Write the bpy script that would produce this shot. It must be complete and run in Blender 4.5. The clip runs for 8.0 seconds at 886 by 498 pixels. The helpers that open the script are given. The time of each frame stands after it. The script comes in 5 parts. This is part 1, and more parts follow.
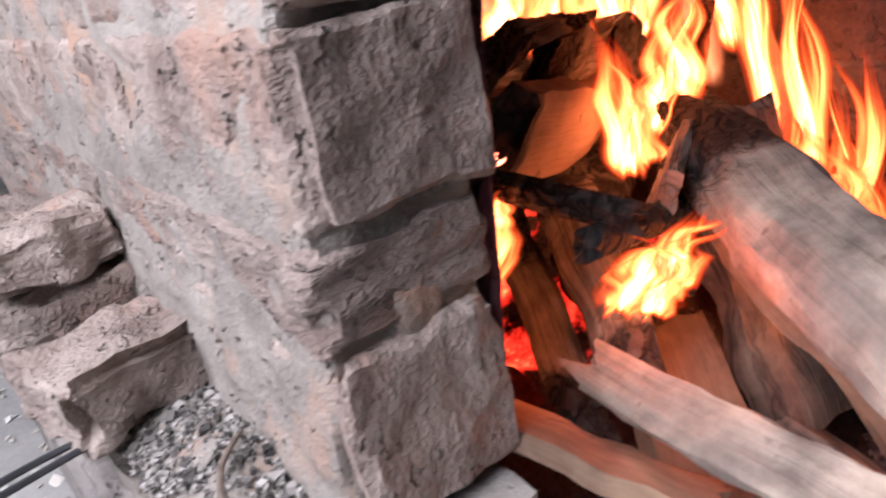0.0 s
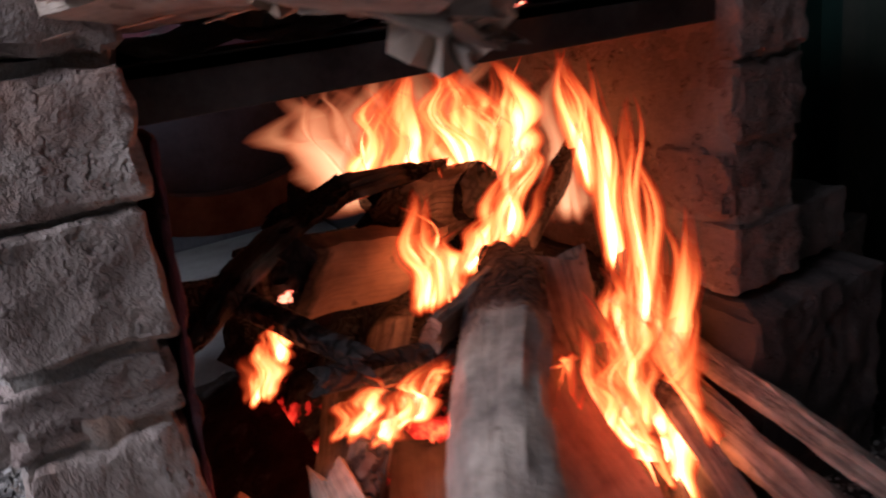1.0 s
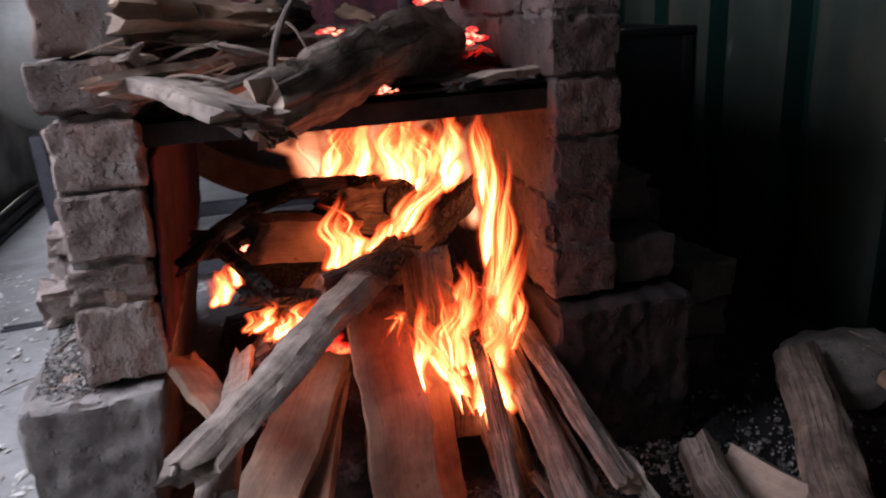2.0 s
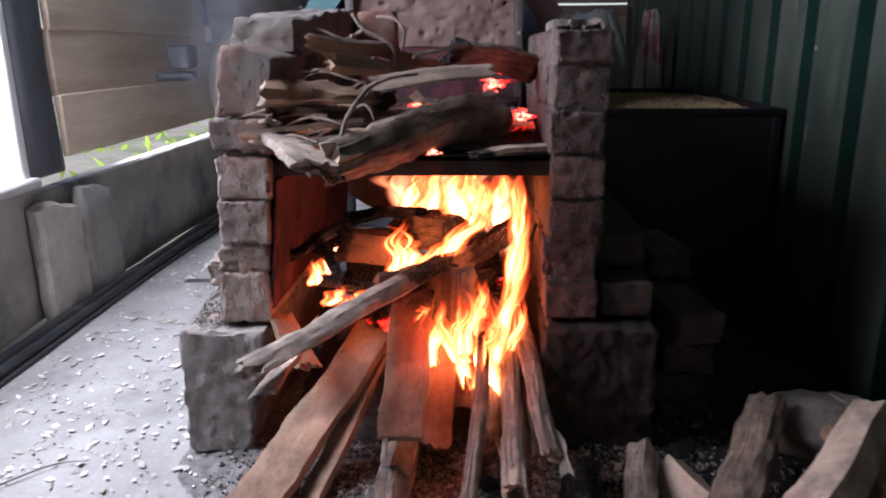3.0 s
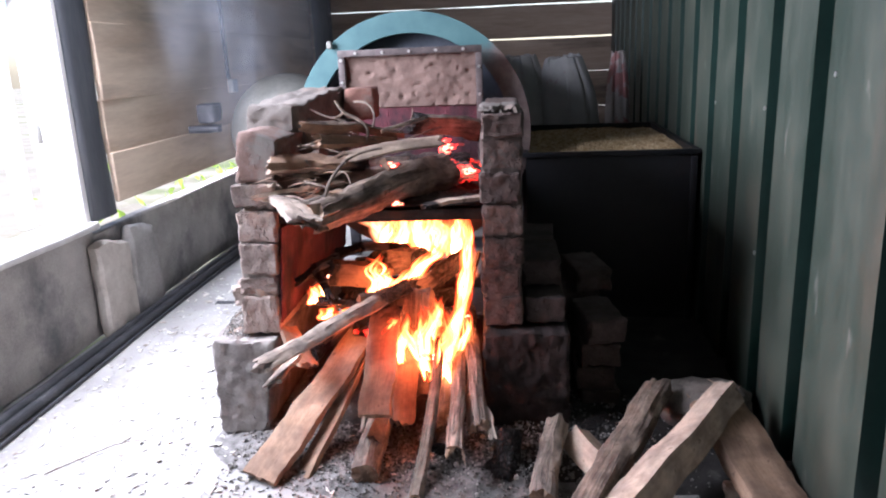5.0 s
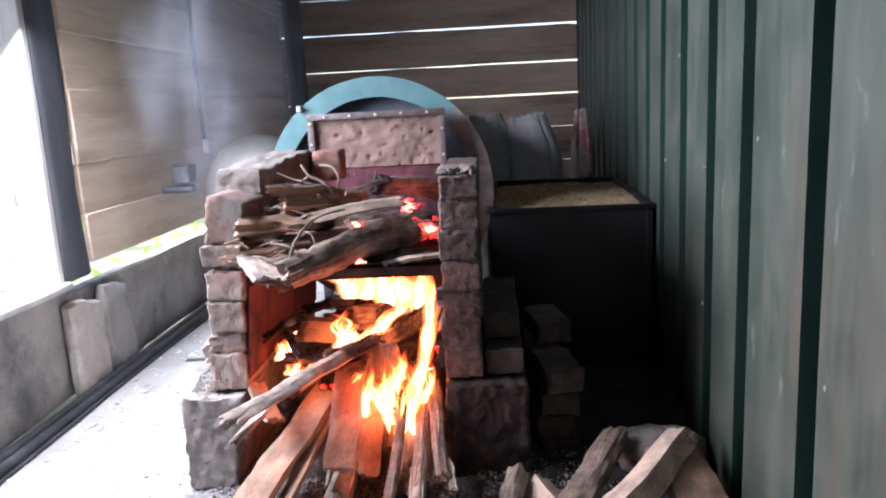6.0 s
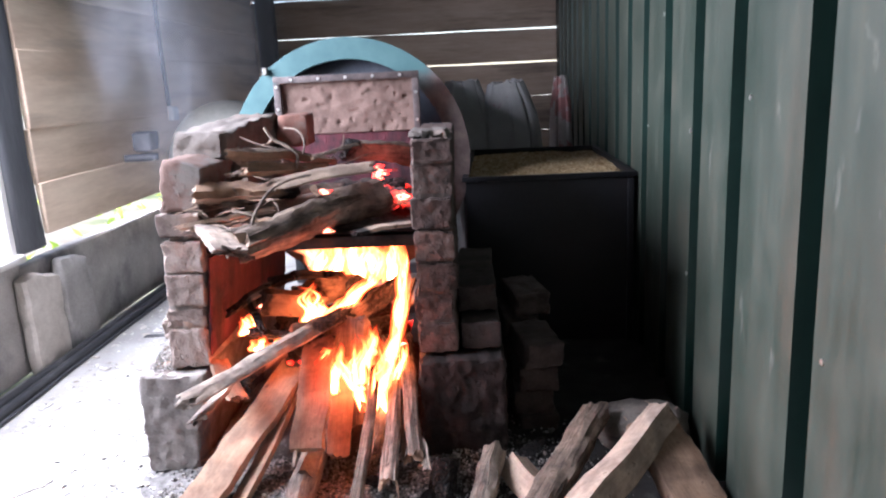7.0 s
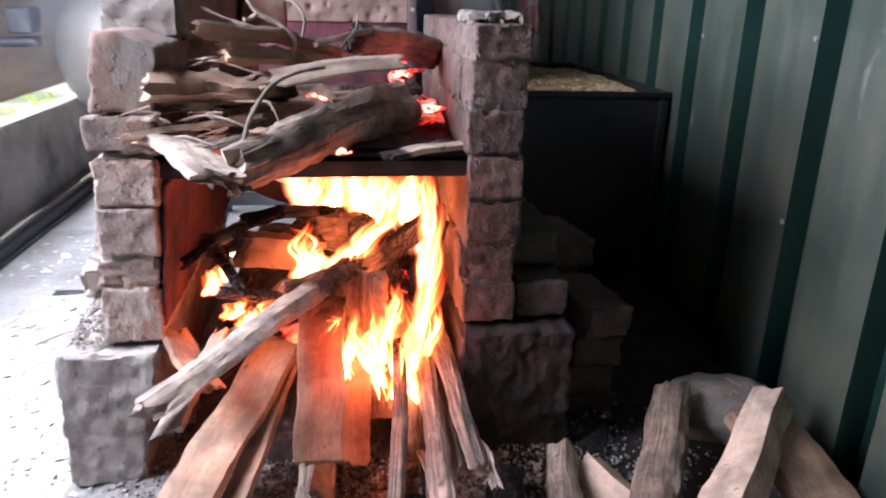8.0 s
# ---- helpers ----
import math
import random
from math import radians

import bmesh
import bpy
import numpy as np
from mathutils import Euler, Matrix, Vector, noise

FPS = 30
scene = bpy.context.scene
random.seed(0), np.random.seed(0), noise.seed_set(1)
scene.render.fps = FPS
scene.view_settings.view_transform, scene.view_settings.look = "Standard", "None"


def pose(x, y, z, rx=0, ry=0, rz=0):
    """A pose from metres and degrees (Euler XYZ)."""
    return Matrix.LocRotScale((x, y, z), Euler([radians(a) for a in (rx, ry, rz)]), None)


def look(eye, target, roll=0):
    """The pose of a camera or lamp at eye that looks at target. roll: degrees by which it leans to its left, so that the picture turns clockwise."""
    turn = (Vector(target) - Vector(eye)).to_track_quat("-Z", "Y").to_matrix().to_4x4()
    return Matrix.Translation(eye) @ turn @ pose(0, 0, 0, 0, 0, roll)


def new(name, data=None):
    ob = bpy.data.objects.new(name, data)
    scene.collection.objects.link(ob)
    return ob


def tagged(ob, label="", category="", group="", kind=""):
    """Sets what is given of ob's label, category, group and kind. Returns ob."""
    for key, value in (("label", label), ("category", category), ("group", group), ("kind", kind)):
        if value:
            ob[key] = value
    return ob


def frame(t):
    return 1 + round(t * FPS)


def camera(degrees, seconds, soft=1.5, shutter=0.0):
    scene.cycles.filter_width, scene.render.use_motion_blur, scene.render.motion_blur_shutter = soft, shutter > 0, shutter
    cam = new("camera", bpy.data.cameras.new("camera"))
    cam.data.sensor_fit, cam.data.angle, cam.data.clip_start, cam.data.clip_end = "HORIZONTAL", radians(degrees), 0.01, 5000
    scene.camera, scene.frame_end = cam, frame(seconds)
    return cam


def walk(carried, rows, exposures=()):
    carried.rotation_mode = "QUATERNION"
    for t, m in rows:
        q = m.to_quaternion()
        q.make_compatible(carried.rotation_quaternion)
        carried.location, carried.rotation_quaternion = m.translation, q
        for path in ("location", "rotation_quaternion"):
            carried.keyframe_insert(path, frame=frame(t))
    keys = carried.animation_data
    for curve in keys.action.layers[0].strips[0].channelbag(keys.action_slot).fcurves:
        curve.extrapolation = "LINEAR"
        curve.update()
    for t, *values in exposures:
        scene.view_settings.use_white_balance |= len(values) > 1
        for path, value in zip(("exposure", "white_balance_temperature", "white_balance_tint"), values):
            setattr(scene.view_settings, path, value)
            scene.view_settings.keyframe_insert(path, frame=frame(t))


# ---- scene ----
cam = camera(63.1, 8.0, soft=2.0, shutter=0.35)
PATH = [
    (0, (-0.24, -0.269, 0.587), (0.837, 1.224, -0.194), -10.1),
    (0.5, (-0.158, -0.32, 0.599), (0.915, 1.214, -0.104), -8.9),
    (1, (-0.055, -0.493, 0.657), (0.833, 1.188, 0.037), -8.1),
    (1.2, (-0.014, -0.596, 0.662), (0.793, 1.123, 0.034), -7.6),
    (2.3, (0.202, -1.097, 0.798), (0.461, 0.783, 0.168), -2.7),
    (2.5, (0.249, -1.181, 0.808), (0.349, 0.719, 0.192), -2.5),
    (3, (0.416, -1.412, 0.864), (0.323, 0.511, 0.322), -0.5),
    (3.5, (0.51, -1.584, 0.963), (0.389, 0.332, 0.403), -3.5),
    (4, (0.553, -1.695, 0.994), (0.368, 0.217, 0.438), -3.3),
    (4.2, (0.564, -1.747, 1.008), (0.365, 0.169, 0.468), -2.8),
    (5.3, (0.628, -1.902, 1.041), (0.478, 0.033, 0.553), -2.5),
    (5.5, (0.64, -1.926, 1.047), (0.496, 0.016, 0.593), -2.6),
    (6, (0.675, -1.947, 1.069), (0.567, 0.013, 0.69), -3.0),
    (6.5, (0.682, -1.939, 1.071), (0.603, 0.018, 0.667), -3.4),
    (7, (0.683, -1.842, 1.032), (0.632, 0.105, 0.58), -2.8),
    (7.5, (0.57, -1.593, 0.953), (0.532, 0.332, 0.413), -0.4),
    (8, (0.321, -1.303, 0.931), (0.601, 0.566, 0.276), 1.4),
]
EXPOSURES = [(t, stops, kelvin, 17) for t, stops, kelvin in ((0, -0.6, 5900), (0.5, -1.5, 5700), (1.0, -1.45, 5600), (1.3, -1.45, 5600), (2.3, -0.98, 5600), (2.7, -0.75, 5600), (3.5, 0.22, 5600), (4.0, 0.42, 5600), (5.5, 0.7, 5600), (6.5, 0.85, 5600), (7.2, 0.85, 5600), (8.0, 0.7, 5600))]
walk(cam, [(t, look(eye, target, roll)) for t, eye, target, roll in PATH], EXPOSURES)

# ---- daylight, the window's sky light and the fire's own light ----
world = bpy.data.worlds.new("daylight")
scene.world = world
world.use_nodes = True
wn = world.node_tree.nodes
sky = wn.new("ShaderNodeTexSky")
sky.sky_type = "NISHITA"
sky.sun_disc = False
sky.sun_elevation = radians(52)
sky.sun_rotation = radians(3)
wn["Background"].inputs["Strength"].default_value = 0.12
world.node_tree.links.new(sky.outputs["Color"], wn["Background"].inputs["Color"])

sun = new("sun", bpy.data.lights.new("sun", "SUN"))
sun.data.energy, sun.data.angle, sun.data.color = 5.0, radians(0.5), (1.0, 0.95, 0.88)
sun.matrix_world = look((0.15, 3.2, 4.1), (0, 0, 0))

window_light = new("window_light", bpy.data.lights.new("window_light", "AREA"))
window_light.data.shape = "RECTANGLE"
window_light.data.size, window_light.data.size_y = 1.2, 1.1
window_light.data.energy, window_light.data.color = 92, (1.0, 0.965, 0.95)
window_light.matrix_world = look((-1.0, 0.01, 1.40), (-0.20, 0.01, 0.65))


# unseen lamp added outside the parapet slot, brightening the floor behind the stove
slot_light = new("slot_light", bpy.data.lights.new("slot_light", "AREA"))
slot_light.data.shape = "RECTANGLE"
slot_light.data.size, slot_light.data.size_y = 1.9, 0.12
slot_light.data.energy, slot_light.data.color = 34, (1.0, 0.98, 0.96)
slot_light.matrix_world = look((-1.10, 2.5, 0.56), (-0.10, 2.5, 0.06))


def fire_lamp(place, watts, radius, colour):
    lamp = new("fire_light", bpy.data.lights.new("fire_light", "POINT"))
    lamp.data.energy, lamp.data.shadow_soft_size, lamp.data.color = watts, radius, colour
    lamp.location = place


fire_lamp((0.43, 0.05, 0.32), 0.8, 0.04, (1.0, 0.05, 0.032))
fire_lamp((0.355, -0.10, 0.32), 1.25, 0.02, (1.0, 0.13, 0.036))
fire_lamp((0.125, -0.005, 0.352), 0.62, 0.02, (1.0, 0.13, 0.04))
fire_lamp((0.42, 0.30, 0.52), 0.4, 0.05, (1.0, 0.05, 0.032))
fire_lamp((0.42, 0.42, 0.79), 0.2, 0.04, (1.0, 0.10, 0.03))


# ---- materials ----
def nodes_of(name):
    m = bpy.data.materials.new(name)
    m.use_nodes = True
    nt = m.node_tree
    return m, nt, nt.nodes["Principled BSDF"]


def noise_node(nt, vec, scale, detail=5.0, rough=0.6, distort=0.0):
    n = nt.nodes.new("ShaderNodeTexNoise")
    n.inputs["Scale"].default_value, n.inputs["Detail"].default_value = scale, detail
    n.inputs["Roughness"].default_value, n.inputs["Distortion"].default_value = rough, distort
    if vec is not None:
        nt.links.new(vec, n.inputs["Vector"])
    return n.outputs["Fac"]


def ramp(nt, fac, stops):
    r = nt.nodes.new("ShaderNodeValToRGB")
    while len(r.color_ramp.elements) < len(stops):
        r.color_ramp.elements.new(0.5)
    for e, (p, c) in zip(r.color_ramp.elements, stops):
        e.position, e.color = p, (*c, 1.0) if len(c) == 3 else c
    nt.links.new(fac, r.inputs["Fac"])
    return r.outputs["Color"]


def mix(nt, fac, a, b, mode="MIX"):
    n = nt.nodes.new("ShaderNodeMix")
    n.data_type, n.blend_type = "RGBA", mode
    for sock, v in ((n.inputs["Factor"], fac), (n.inputs["A"], a), (n.inputs["B"], b)):
        if isinstance(v, (int, float)):
            sock.default_value = v
        elif isinstance(v, tuple):
            sock.default_value = (*v, 1.0)
        else:
            nt.links.new(v, sock)
    return n.outputs["Result"]


def math_node(nt, op, a, b=0.0, clamp=False):
    n = nt.nodes.new("ShaderNodeMath")
    n.operation, n.use_clamp = op, clamp
    for sock, v in zip(n.inputs, (a, b)):
        if isinstance(v, (int, float)):
            sock.default_value = v
        else:
            nt.links.new(v, sock)
    return n.outputs["Value"]


def coords(nt, kind="Object", scale=(1, 1, 1)):
    tc = nt.nodes.new("ShaderNodeTexCoord")
    mp = nt.nodes.new("ShaderNodeMapping")
    mp.inputs["Scale"].default_value = scale
    nt.links.new(tc.outputs[kind], mp.inputs["Vector"])
    return mp.outputs["Vector"]


def bump(nt, bsdf, height, strength=0.4, distance=0.004):
    b = nt.nodes.new("ShaderNodeBump")
    b.inputs["Strength"].default_value, b.inputs["Distance"].default_value = strength, distance
    nt.links.new(height, b.inputs["Height"])
    nt.links.new(b.outputs["Normal"], bsdf.inputs["Normal"])


def rough_material(name, dark, light, stain=None, scale=14.0, fine=160.0, rough=0.9, relief=0.5, depth=0.004,
                   stretch=(1, 1, 1), stain_at=(0.52, 0.62), metallic=0.0, stain_scale=4.0, vary=0.0, pits=0.0):
    """Two tones mixed by coarse and fine grain, with stains of a third colour."""
    m, nt, p = nodes_of(name)
    v = coords(nt, "Object", stretch)
    if vary:
        info = nt.nodes.new("ShaderNodeObjectInfo")
        add = nt.nodes.new("ShaderNodeVectorMath")
        add.operation = "MULTIPLY_ADD"
        nt.links.new(info.outputs["Random"], add.inputs[0])
        add.inputs[1].default_value = (37.0, 11.0, 23.0)
        nt.links.new(v, add.inputs[2])
        v = add.outputs["Vector"]
    a, b = noise_node(nt, v, scale), noise_node(nt, v, fine, 3.0, 0.7)
    both = math_node(nt, "ADD", math_node(nt, "MULTIPLY", a, 0.7), math_node(nt, "MULTIPLY", b, 0.3))
    col = ramp(nt, both, [(0.36, dark), (0.62, light)])
    if stain:
        s = ramp(nt, noise_node(nt, v, stain_scale, 6.0, 0.65), [(stain_at[0], (0, 0, 0)), (stain_at[1], (1, 1, 1))])
        col = mix(nt, s, col, stain)
    if vary:
        tone = ramp(nt, info.outputs["Random"], [(0.0, (1 - vary,) * 3), (1.0, (1 + vary,) * 3)])
        col = mix(nt, 1.0, col, tone, "MULTIPLY")
    nt.links.new(col, p.inputs["Base Color"])
    p.inputs["Roughness"].default_value, p.inputs["Metallic"].default_value = rough, metallic
    if pits:
        pit = ramp(nt, noise_node(nt, v, pits, 3, 0.6), [(0.30, (0, 0, 0)), (0.37, (1, 1, 1))])
        crumb = ramp(nt, noise_node(nt, v, pits * 1.6, 2, 0.5), [(0.64, (0, 0, 0)), (0.70, (1, 1, 1))])
        both = math_node(nt, "ADD", math_node(nt, "MULTIPLY", both, 0.7), math_node(nt, "ADD", math_node(nt, "MULTIPLY", pit, 0.30), math_node(nt, "MULTIPLY", crumb, 0.22)))
    bump(nt, p, both, relief, depth)
    return m


BRICK = rough_material("dusty_brick", (0.165, 0.12, 0.102), (0.36, 0.298, 0.26), (0.30, 0.185, 0.14), 15, 170, 0.95, 1.0, 0.026, pits=46.0,
                       stain_at=(0.54, 0.70), stain_scale=8.0, vary=0.2)
# Scorched right wall: darker brick copy with its dimmer light put into the colour.
SHADED_SCORCHED = rough_material("shaded_scorched_brick", (0.066, 0.042, 0.036), (0.142, 0.097, 0.083), (0.155, 0.075, 0.055), 15, 170, 0.95, 1.0, 0.026, pits=46.0,
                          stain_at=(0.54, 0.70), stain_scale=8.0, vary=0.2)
# Dusty brick darkened for the right side, where the stove's shade is coloured in.
SHADED_BRICK = rough_material("shaded_brick", (0.042, 0.029, 0.026), (0.095, 0.071, 0.063), (0.105, 0.080, 0.072), 15, 170, 0.95, 0.9, 0.010, pits=46.0, stain_at=(0.56, 0.70), stain_scale=8.0, vary=0.25)
FIRED_BRICK = rough_material("reddish_dusty_brick", (0.115, 0.070, 0.056), (0.185, 0.122, 0.10), (0.155, 0.138, 0.125), 16, 180, 0.95, 1.0, 0.012, pits=40.0, stain_at=(0.46, 0.58), stain_scale=9.0)
# Wall-top brick and mortar copies, coloured darker to offset the strong window light.
DIMMED_BRICK = rough_material("dimmed_brick", (0.115, 0.086, 0.074), (0.24, 0.195, 0.17), (0.21, 0.125, 0.09), 15, 170, 0.95, 1.0, 0.02, pits=46.0, stain_at=(0.52, 0.66), stain_scale=8.0)
DIMMED_MORTAR = rough_material("dimmed_mortar", (0.10, 0.086, 0.076), (0.215, 0.19, 0.168), (0.16, 0.12, 0.10), 14, 220, 0.97, 0.9, 0.007, stain_at=(0.52, 0.66), stain_scale=8, pits=38.0)
RED_BRICK = rough_material("red_brick", (0.15, 0.072, 0.055), (0.23, 0.118, 0.09), (0.24, 0.19, 0.165), 20, 200, 0.95, 0.9, 0.010, stain_at=(0.55, 0.7), stain_scale=14)
MORTAR = rough_material("mud_mortar", (0.16, 0.138, 0.12), (0.31, 0.278, 0.248), (0.36, 0.225, 0.16), 14, 220, 0.97, 1.0, 0.014, stain_at=(0.52, 0.66), stain_scale=8, pits=38.0)
# Darker mortar copy for the same wall, toned down to match its shaded bricks.
SHADED_MORTAR = rough_material("shaded_mortar", (0.07, 0.052, 0.046), (0.15, 0.115, 0.10), (0.21, 0.18, 0.165), 16, 220, 0.97, 1.0, 0.014, stain_at=(0.60, 0.72), stain_scale=9, pits=44.0)
BLOCK = rough_material("weathered_concrete_block", (0.15, 0.132, 0.122), (0.29, 0.262, 0.243), (0.38, 0.355, 0.325), 14, 170, 0.95, 1.0, 0.010, stain_at=(0.58, 0.7), stain_scale=5, pits=38.0)
# Right-hand copy of the block, its shadow baked into a near-black colour.
SHADED_BLOCK = rough_material("shaded_block", (0.016, 0.011, 0.010), (0.044, 0.030, 0.027), (0.085, 0.062, 0.055), 14, 170, 0.95, 1.0, 0.010, stain_at=(0.62, 0.75), stain_scale=6, pits=38.0)
FLOOR = rough_material("dusty_concrete_floor", (0.245, 0.237, 0.228), (0.37, 0.362, 0.348), (0.185, 0.178, 0.17), 5, 110, 0.85, 0.35, 0.003, stain_at=(0.54, 0.68), stain_scale=2.2)
PARAPET = rough_material("grey_cement_plaster", (0.27, 0.258, 0.240), (0.46, 0.44, 0.41), (0.15, 0.150, 0.155), 5, 120, 0.93, 0.6, 0.005, stain_at=(0.50, 0.66), stain_scale=2.8)
SILL = rough_material("pale_cement_sill", (0.45, 0.44, 0.42), (0.62, 0.61, 0.58), None, 10, 130, 0.9, 0.4)
STONE = rough_material("pale_rough_stone", (0.40, 0.36, 0.31), (0.60, 0.56, 0.50), (0.30, 0.28, 0.25), 12, 160, 0.93, 0.6, stain_at=(0.58, 0.7))
BOULDER = rough_material("grey_stone", (0.15, 0.125, 0.108), (0.29, 0.25, 0.215), (0.20, 0.15, 0.12), 13, 150, 0.95, 1.0, 0.014, pits=42.0, stain_at=(0.62, 0.72))
SOOT_STEEL = rough_material("sooty_steel", (0.012, 0.011, 0.011), (0.05, 0.045, 0.042), (0.10, 0.05, 0.03), 18, 140, 0.75, 0.3, 0.002, metallic=0.3)
BIN_STEEL = rough_material("black_painted_steel", (0.006, 0.006, 0.008), (0.014, 0.014, 0.017), (0.03, 0.022, 0.02), 3, 60, 0.42, 0.1, 0.001, stain_at=(0.55, 0.75), stain_scale=2)
FRAME_STEEL = rough_material("brown_steel_angle", (0.06, 0.05, 0.05), (0.14, 0.115, 0.11), None, 30, 160, 0.55, 0.3, 0.001, metallic=0.4)
RIVET = rough_material("bright_rivet", (0.55, 0.54, 0.52), (0.7, 0.69, 0.66), None, 40, 100, 0.35, 0.1, 0.0005, metallic=0.8)
def fire_tinted_paint():
    """Teal paint tinted brown low on the right, the fire's glow put into colour."""
    m, nt, p = nodes_of("fire_tinted_teal_paint")
    o = coords(nt)
    sep = nt.nodes.new("ShaderNodeSeparateXYZ")
    nt.links.new(o, sep.inputs[0])
    n = noise_node(nt, o, 7, 5, 0.6)
    teal = ramp(nt, n, [(0.35, (0.045, 0.115, 0.125)), (0.65, (0.075, 0.16, 0.165))])
    brown = ramp(nt, noise_node(nt, o, 16, 5, 0.65), [(0.35, (0.10, 0.068, 0.062)), (0.65, (0.22, 0.165, 0.15))])
    level = math_node(nt, "ADD", math_node(nt, "SUBTRACT", sep.outputs["Z"], math_node(nt, "MULTIPLY", sep.outputs["X"], 0.9)), math_node(nt, "MULTIPLY", math_node(nt, "SUBTRACT", n, 0.5), 0.3))
    nt.links.new(mix(nt, ramp(nt, math_node(nt, "ADD", level, 0.5), [(0.46, (1, 1, 1)), (0.60, (0, 0, 0))]), teal, brown), p.inputs["Base Color"])
    p.inputs["Roughness"].default_value = 0.6
    bump(nt, p, n, 0.2, 0.001)
    return m


FIRE_TINTED_TEAL = fire_tinted_paint()
TEAL = rough_material("teal_paint", (0.045, 0.115, 0.125), (0.075, 0.16, 0.165), (0.14, 0.17, 0.165), 5, 90, 0.5, 0.15, 0.001, stain_at=(0.6, 0.75), stain_scale=3)
CLAY = rough_material("baked_clay_plaster", (0.115, 0.074, 0.06), (0.195, 0.132, 0.108), (0.11, 0.07, 0.058), 9, 120, 0.95, 0.8, 0.008, stain_at=(0.56, 0.7), stain_scale=5)
DARK_RED = rough_material("dark_red_face", (0.050, 0.013, 0.019), (0.135, 0.034, 0.045), (0.030, 0.014, 0.018), 11, 150, 0.95, 1.0, 0.012, stain_at=(0.48, 0.62), stain_scale=9, stretch=(1, 1, 0.6), pits=40.0)
DARK_INSIDE = rough_material("dark_drum_inside", (0.03, 0.036, 0.05), (0.075, 0.085, 0.11), None, 6, 60, 0.7, 0.2)
GALV = rough_material("grey_sheet_metal", (0.18, 0.18, 0.165), (0.28, 0.275, 0.25), (0.24, 0.22, 0.19), 3, 50, 0.5, 0.1, 0.001, metallic=0.35, stain_scale=2)
DARK_METAL = rough_material("dark_cast_iron", (0.04, 0.042, 0.05), (0.09, 0.09, 0.10), None, 14, 90, 0.6, 0.3, 0.002)
PLANK = rough_material("wall_board", (0.58, 0.44, 0.315), (0.78, 0.64, 0.49), (0.44, 0.345, 0.26), 9, 70, 0.8, 0.35, 0.002,
                       stretch=(1, 0.12, 1), stain_at=(0.54, 0.70), stain_scale=5, vary=0.18)
# Darker tones than the boards above the parapet.
PLANK_BACK = rough_material("dark_board", (0.24, 0.18, 0.14), (0.38, 0.30, 0.24), (0.10, 0.075, 0.06), 9, 70, 0.85, 0.35, 0.002,
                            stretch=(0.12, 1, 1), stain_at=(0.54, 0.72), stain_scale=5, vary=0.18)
POST = rough_material("dark_post", (0.055, 0.06, 0.07), (0.12, 0.125, 0.135), (0.17, 0.16, 0.15), 8, 90, 0.7, 0.35, 0.002, stretch=(1, 1, 0.15), stain_at=(0.62, 0.78))
# Window side of the post timber, the daylight on it put into pale colour.
PALE_TIMBER = rough_material("daylit_timber", (0.62, 0.60, 0.57), (0.80, 0.79, 0.77), (0.52, 0.48, 0.43), 9, 90, 0.8, 0.35, 0.002, stretch=(1, 1, 0.15))
def dusty_sheet():
    """Green paint under dust, with rust tints, runs down the sheet and a few pale scuffs."""
    m, nt, p = nodes_of("dusty_green_sheet")
    o, tall = coords(nt), coords(nt, "Object", (1, 1, 0.07))
    cloud, runs, fine = noise_node(nt, o, 2.4, 6, 0.7), noise_node(nt, tall, 26, 4, 0.65), noise_node(nt, o, 60, 4, 0.7)
    dust = math_node(nt, "ADD", math_node(nt, "MULTIPLY", cloud, 0.60), math_node(nt, "ADD", math_node(nt, "MULTIPLY", runs, 0.28), math_node(nt, "MULTIPLY", fine, 0.12)))
    col = ramp(nt, dust, [(0.36, (0.018, 0.034, 0.024)), (0.50, (0.040, 0.054, 0.040)), (0.64, (0.076, 0.084, 0.062))])
    rust = ramp(nt, noise_node(nt, coords(nt, "Object", (1, 1, 0.25)), 4.5, 5, 0.6), [(0.54, (0, 0, 0)), (0.70, (0.5, 0.5, 0.5))])
    col = mix(nt, rust, col, (0.105, 0.080, 0.056))
    scuff = ramp(nt, noise_node(nt, coords(nt, "Object", (1, 1, 0.45)), 11, 4, 0.6, 0.5), [(0.66, (0, 0, 0)), (0.76, (0.55, 0.55, 0.55))])
    col = mix(nt, scuff, col, (0.26, 0.255, 0.225))
    nt.links.new(col, p.inputs["Base Color"])
    nt.links.new(ramp(nt, dust, [(0.35, (0.42, 0.42, 0.42)), (0.65, (0.8, 0.8, 0.8))]), p.inputs["Roughness"])
    bump(nt, p, math_node(nt, "ADD", dust, fine), 0.2, 0.002)
    return m


GREEN_FLAT = dusty_sheet()
# Less dusty paint in the grooves, darkened further for the shade inside them.
GREEN_GROOVE = rough_material("shaded_green_groove", (0.005, 0.022, 0.017), (0.010, 0.036, 0.028), None, 4, 60, 0.45, 0.1, 0.001)
RUBBER = rough_material("dusty_black_rubber", (0.022, 0.023, 0.026), (0.05, 0.052, 0.058), (0.15, 0.15, 0.155), 8, 90, 0.45, 0.2, 0.001, stain_at=(0.54, 0.75))
GRAIN = rough_material("husked_grain", (0.36, 0.25, 0.13), (0.60, 0.46, 0.27), None, 60, 240, 0.85, 0.9, 0.006)
SACK = rough_material("grey_woven_sack", (0.28, 0.28, 0.28), (0.44, 0.435, 0.425), (0.28, 0.10, 0.10), 5, 190, 0.75, 0.4, 0.002, stain_at=(0.60, 0.66), stain_scale=2.6)
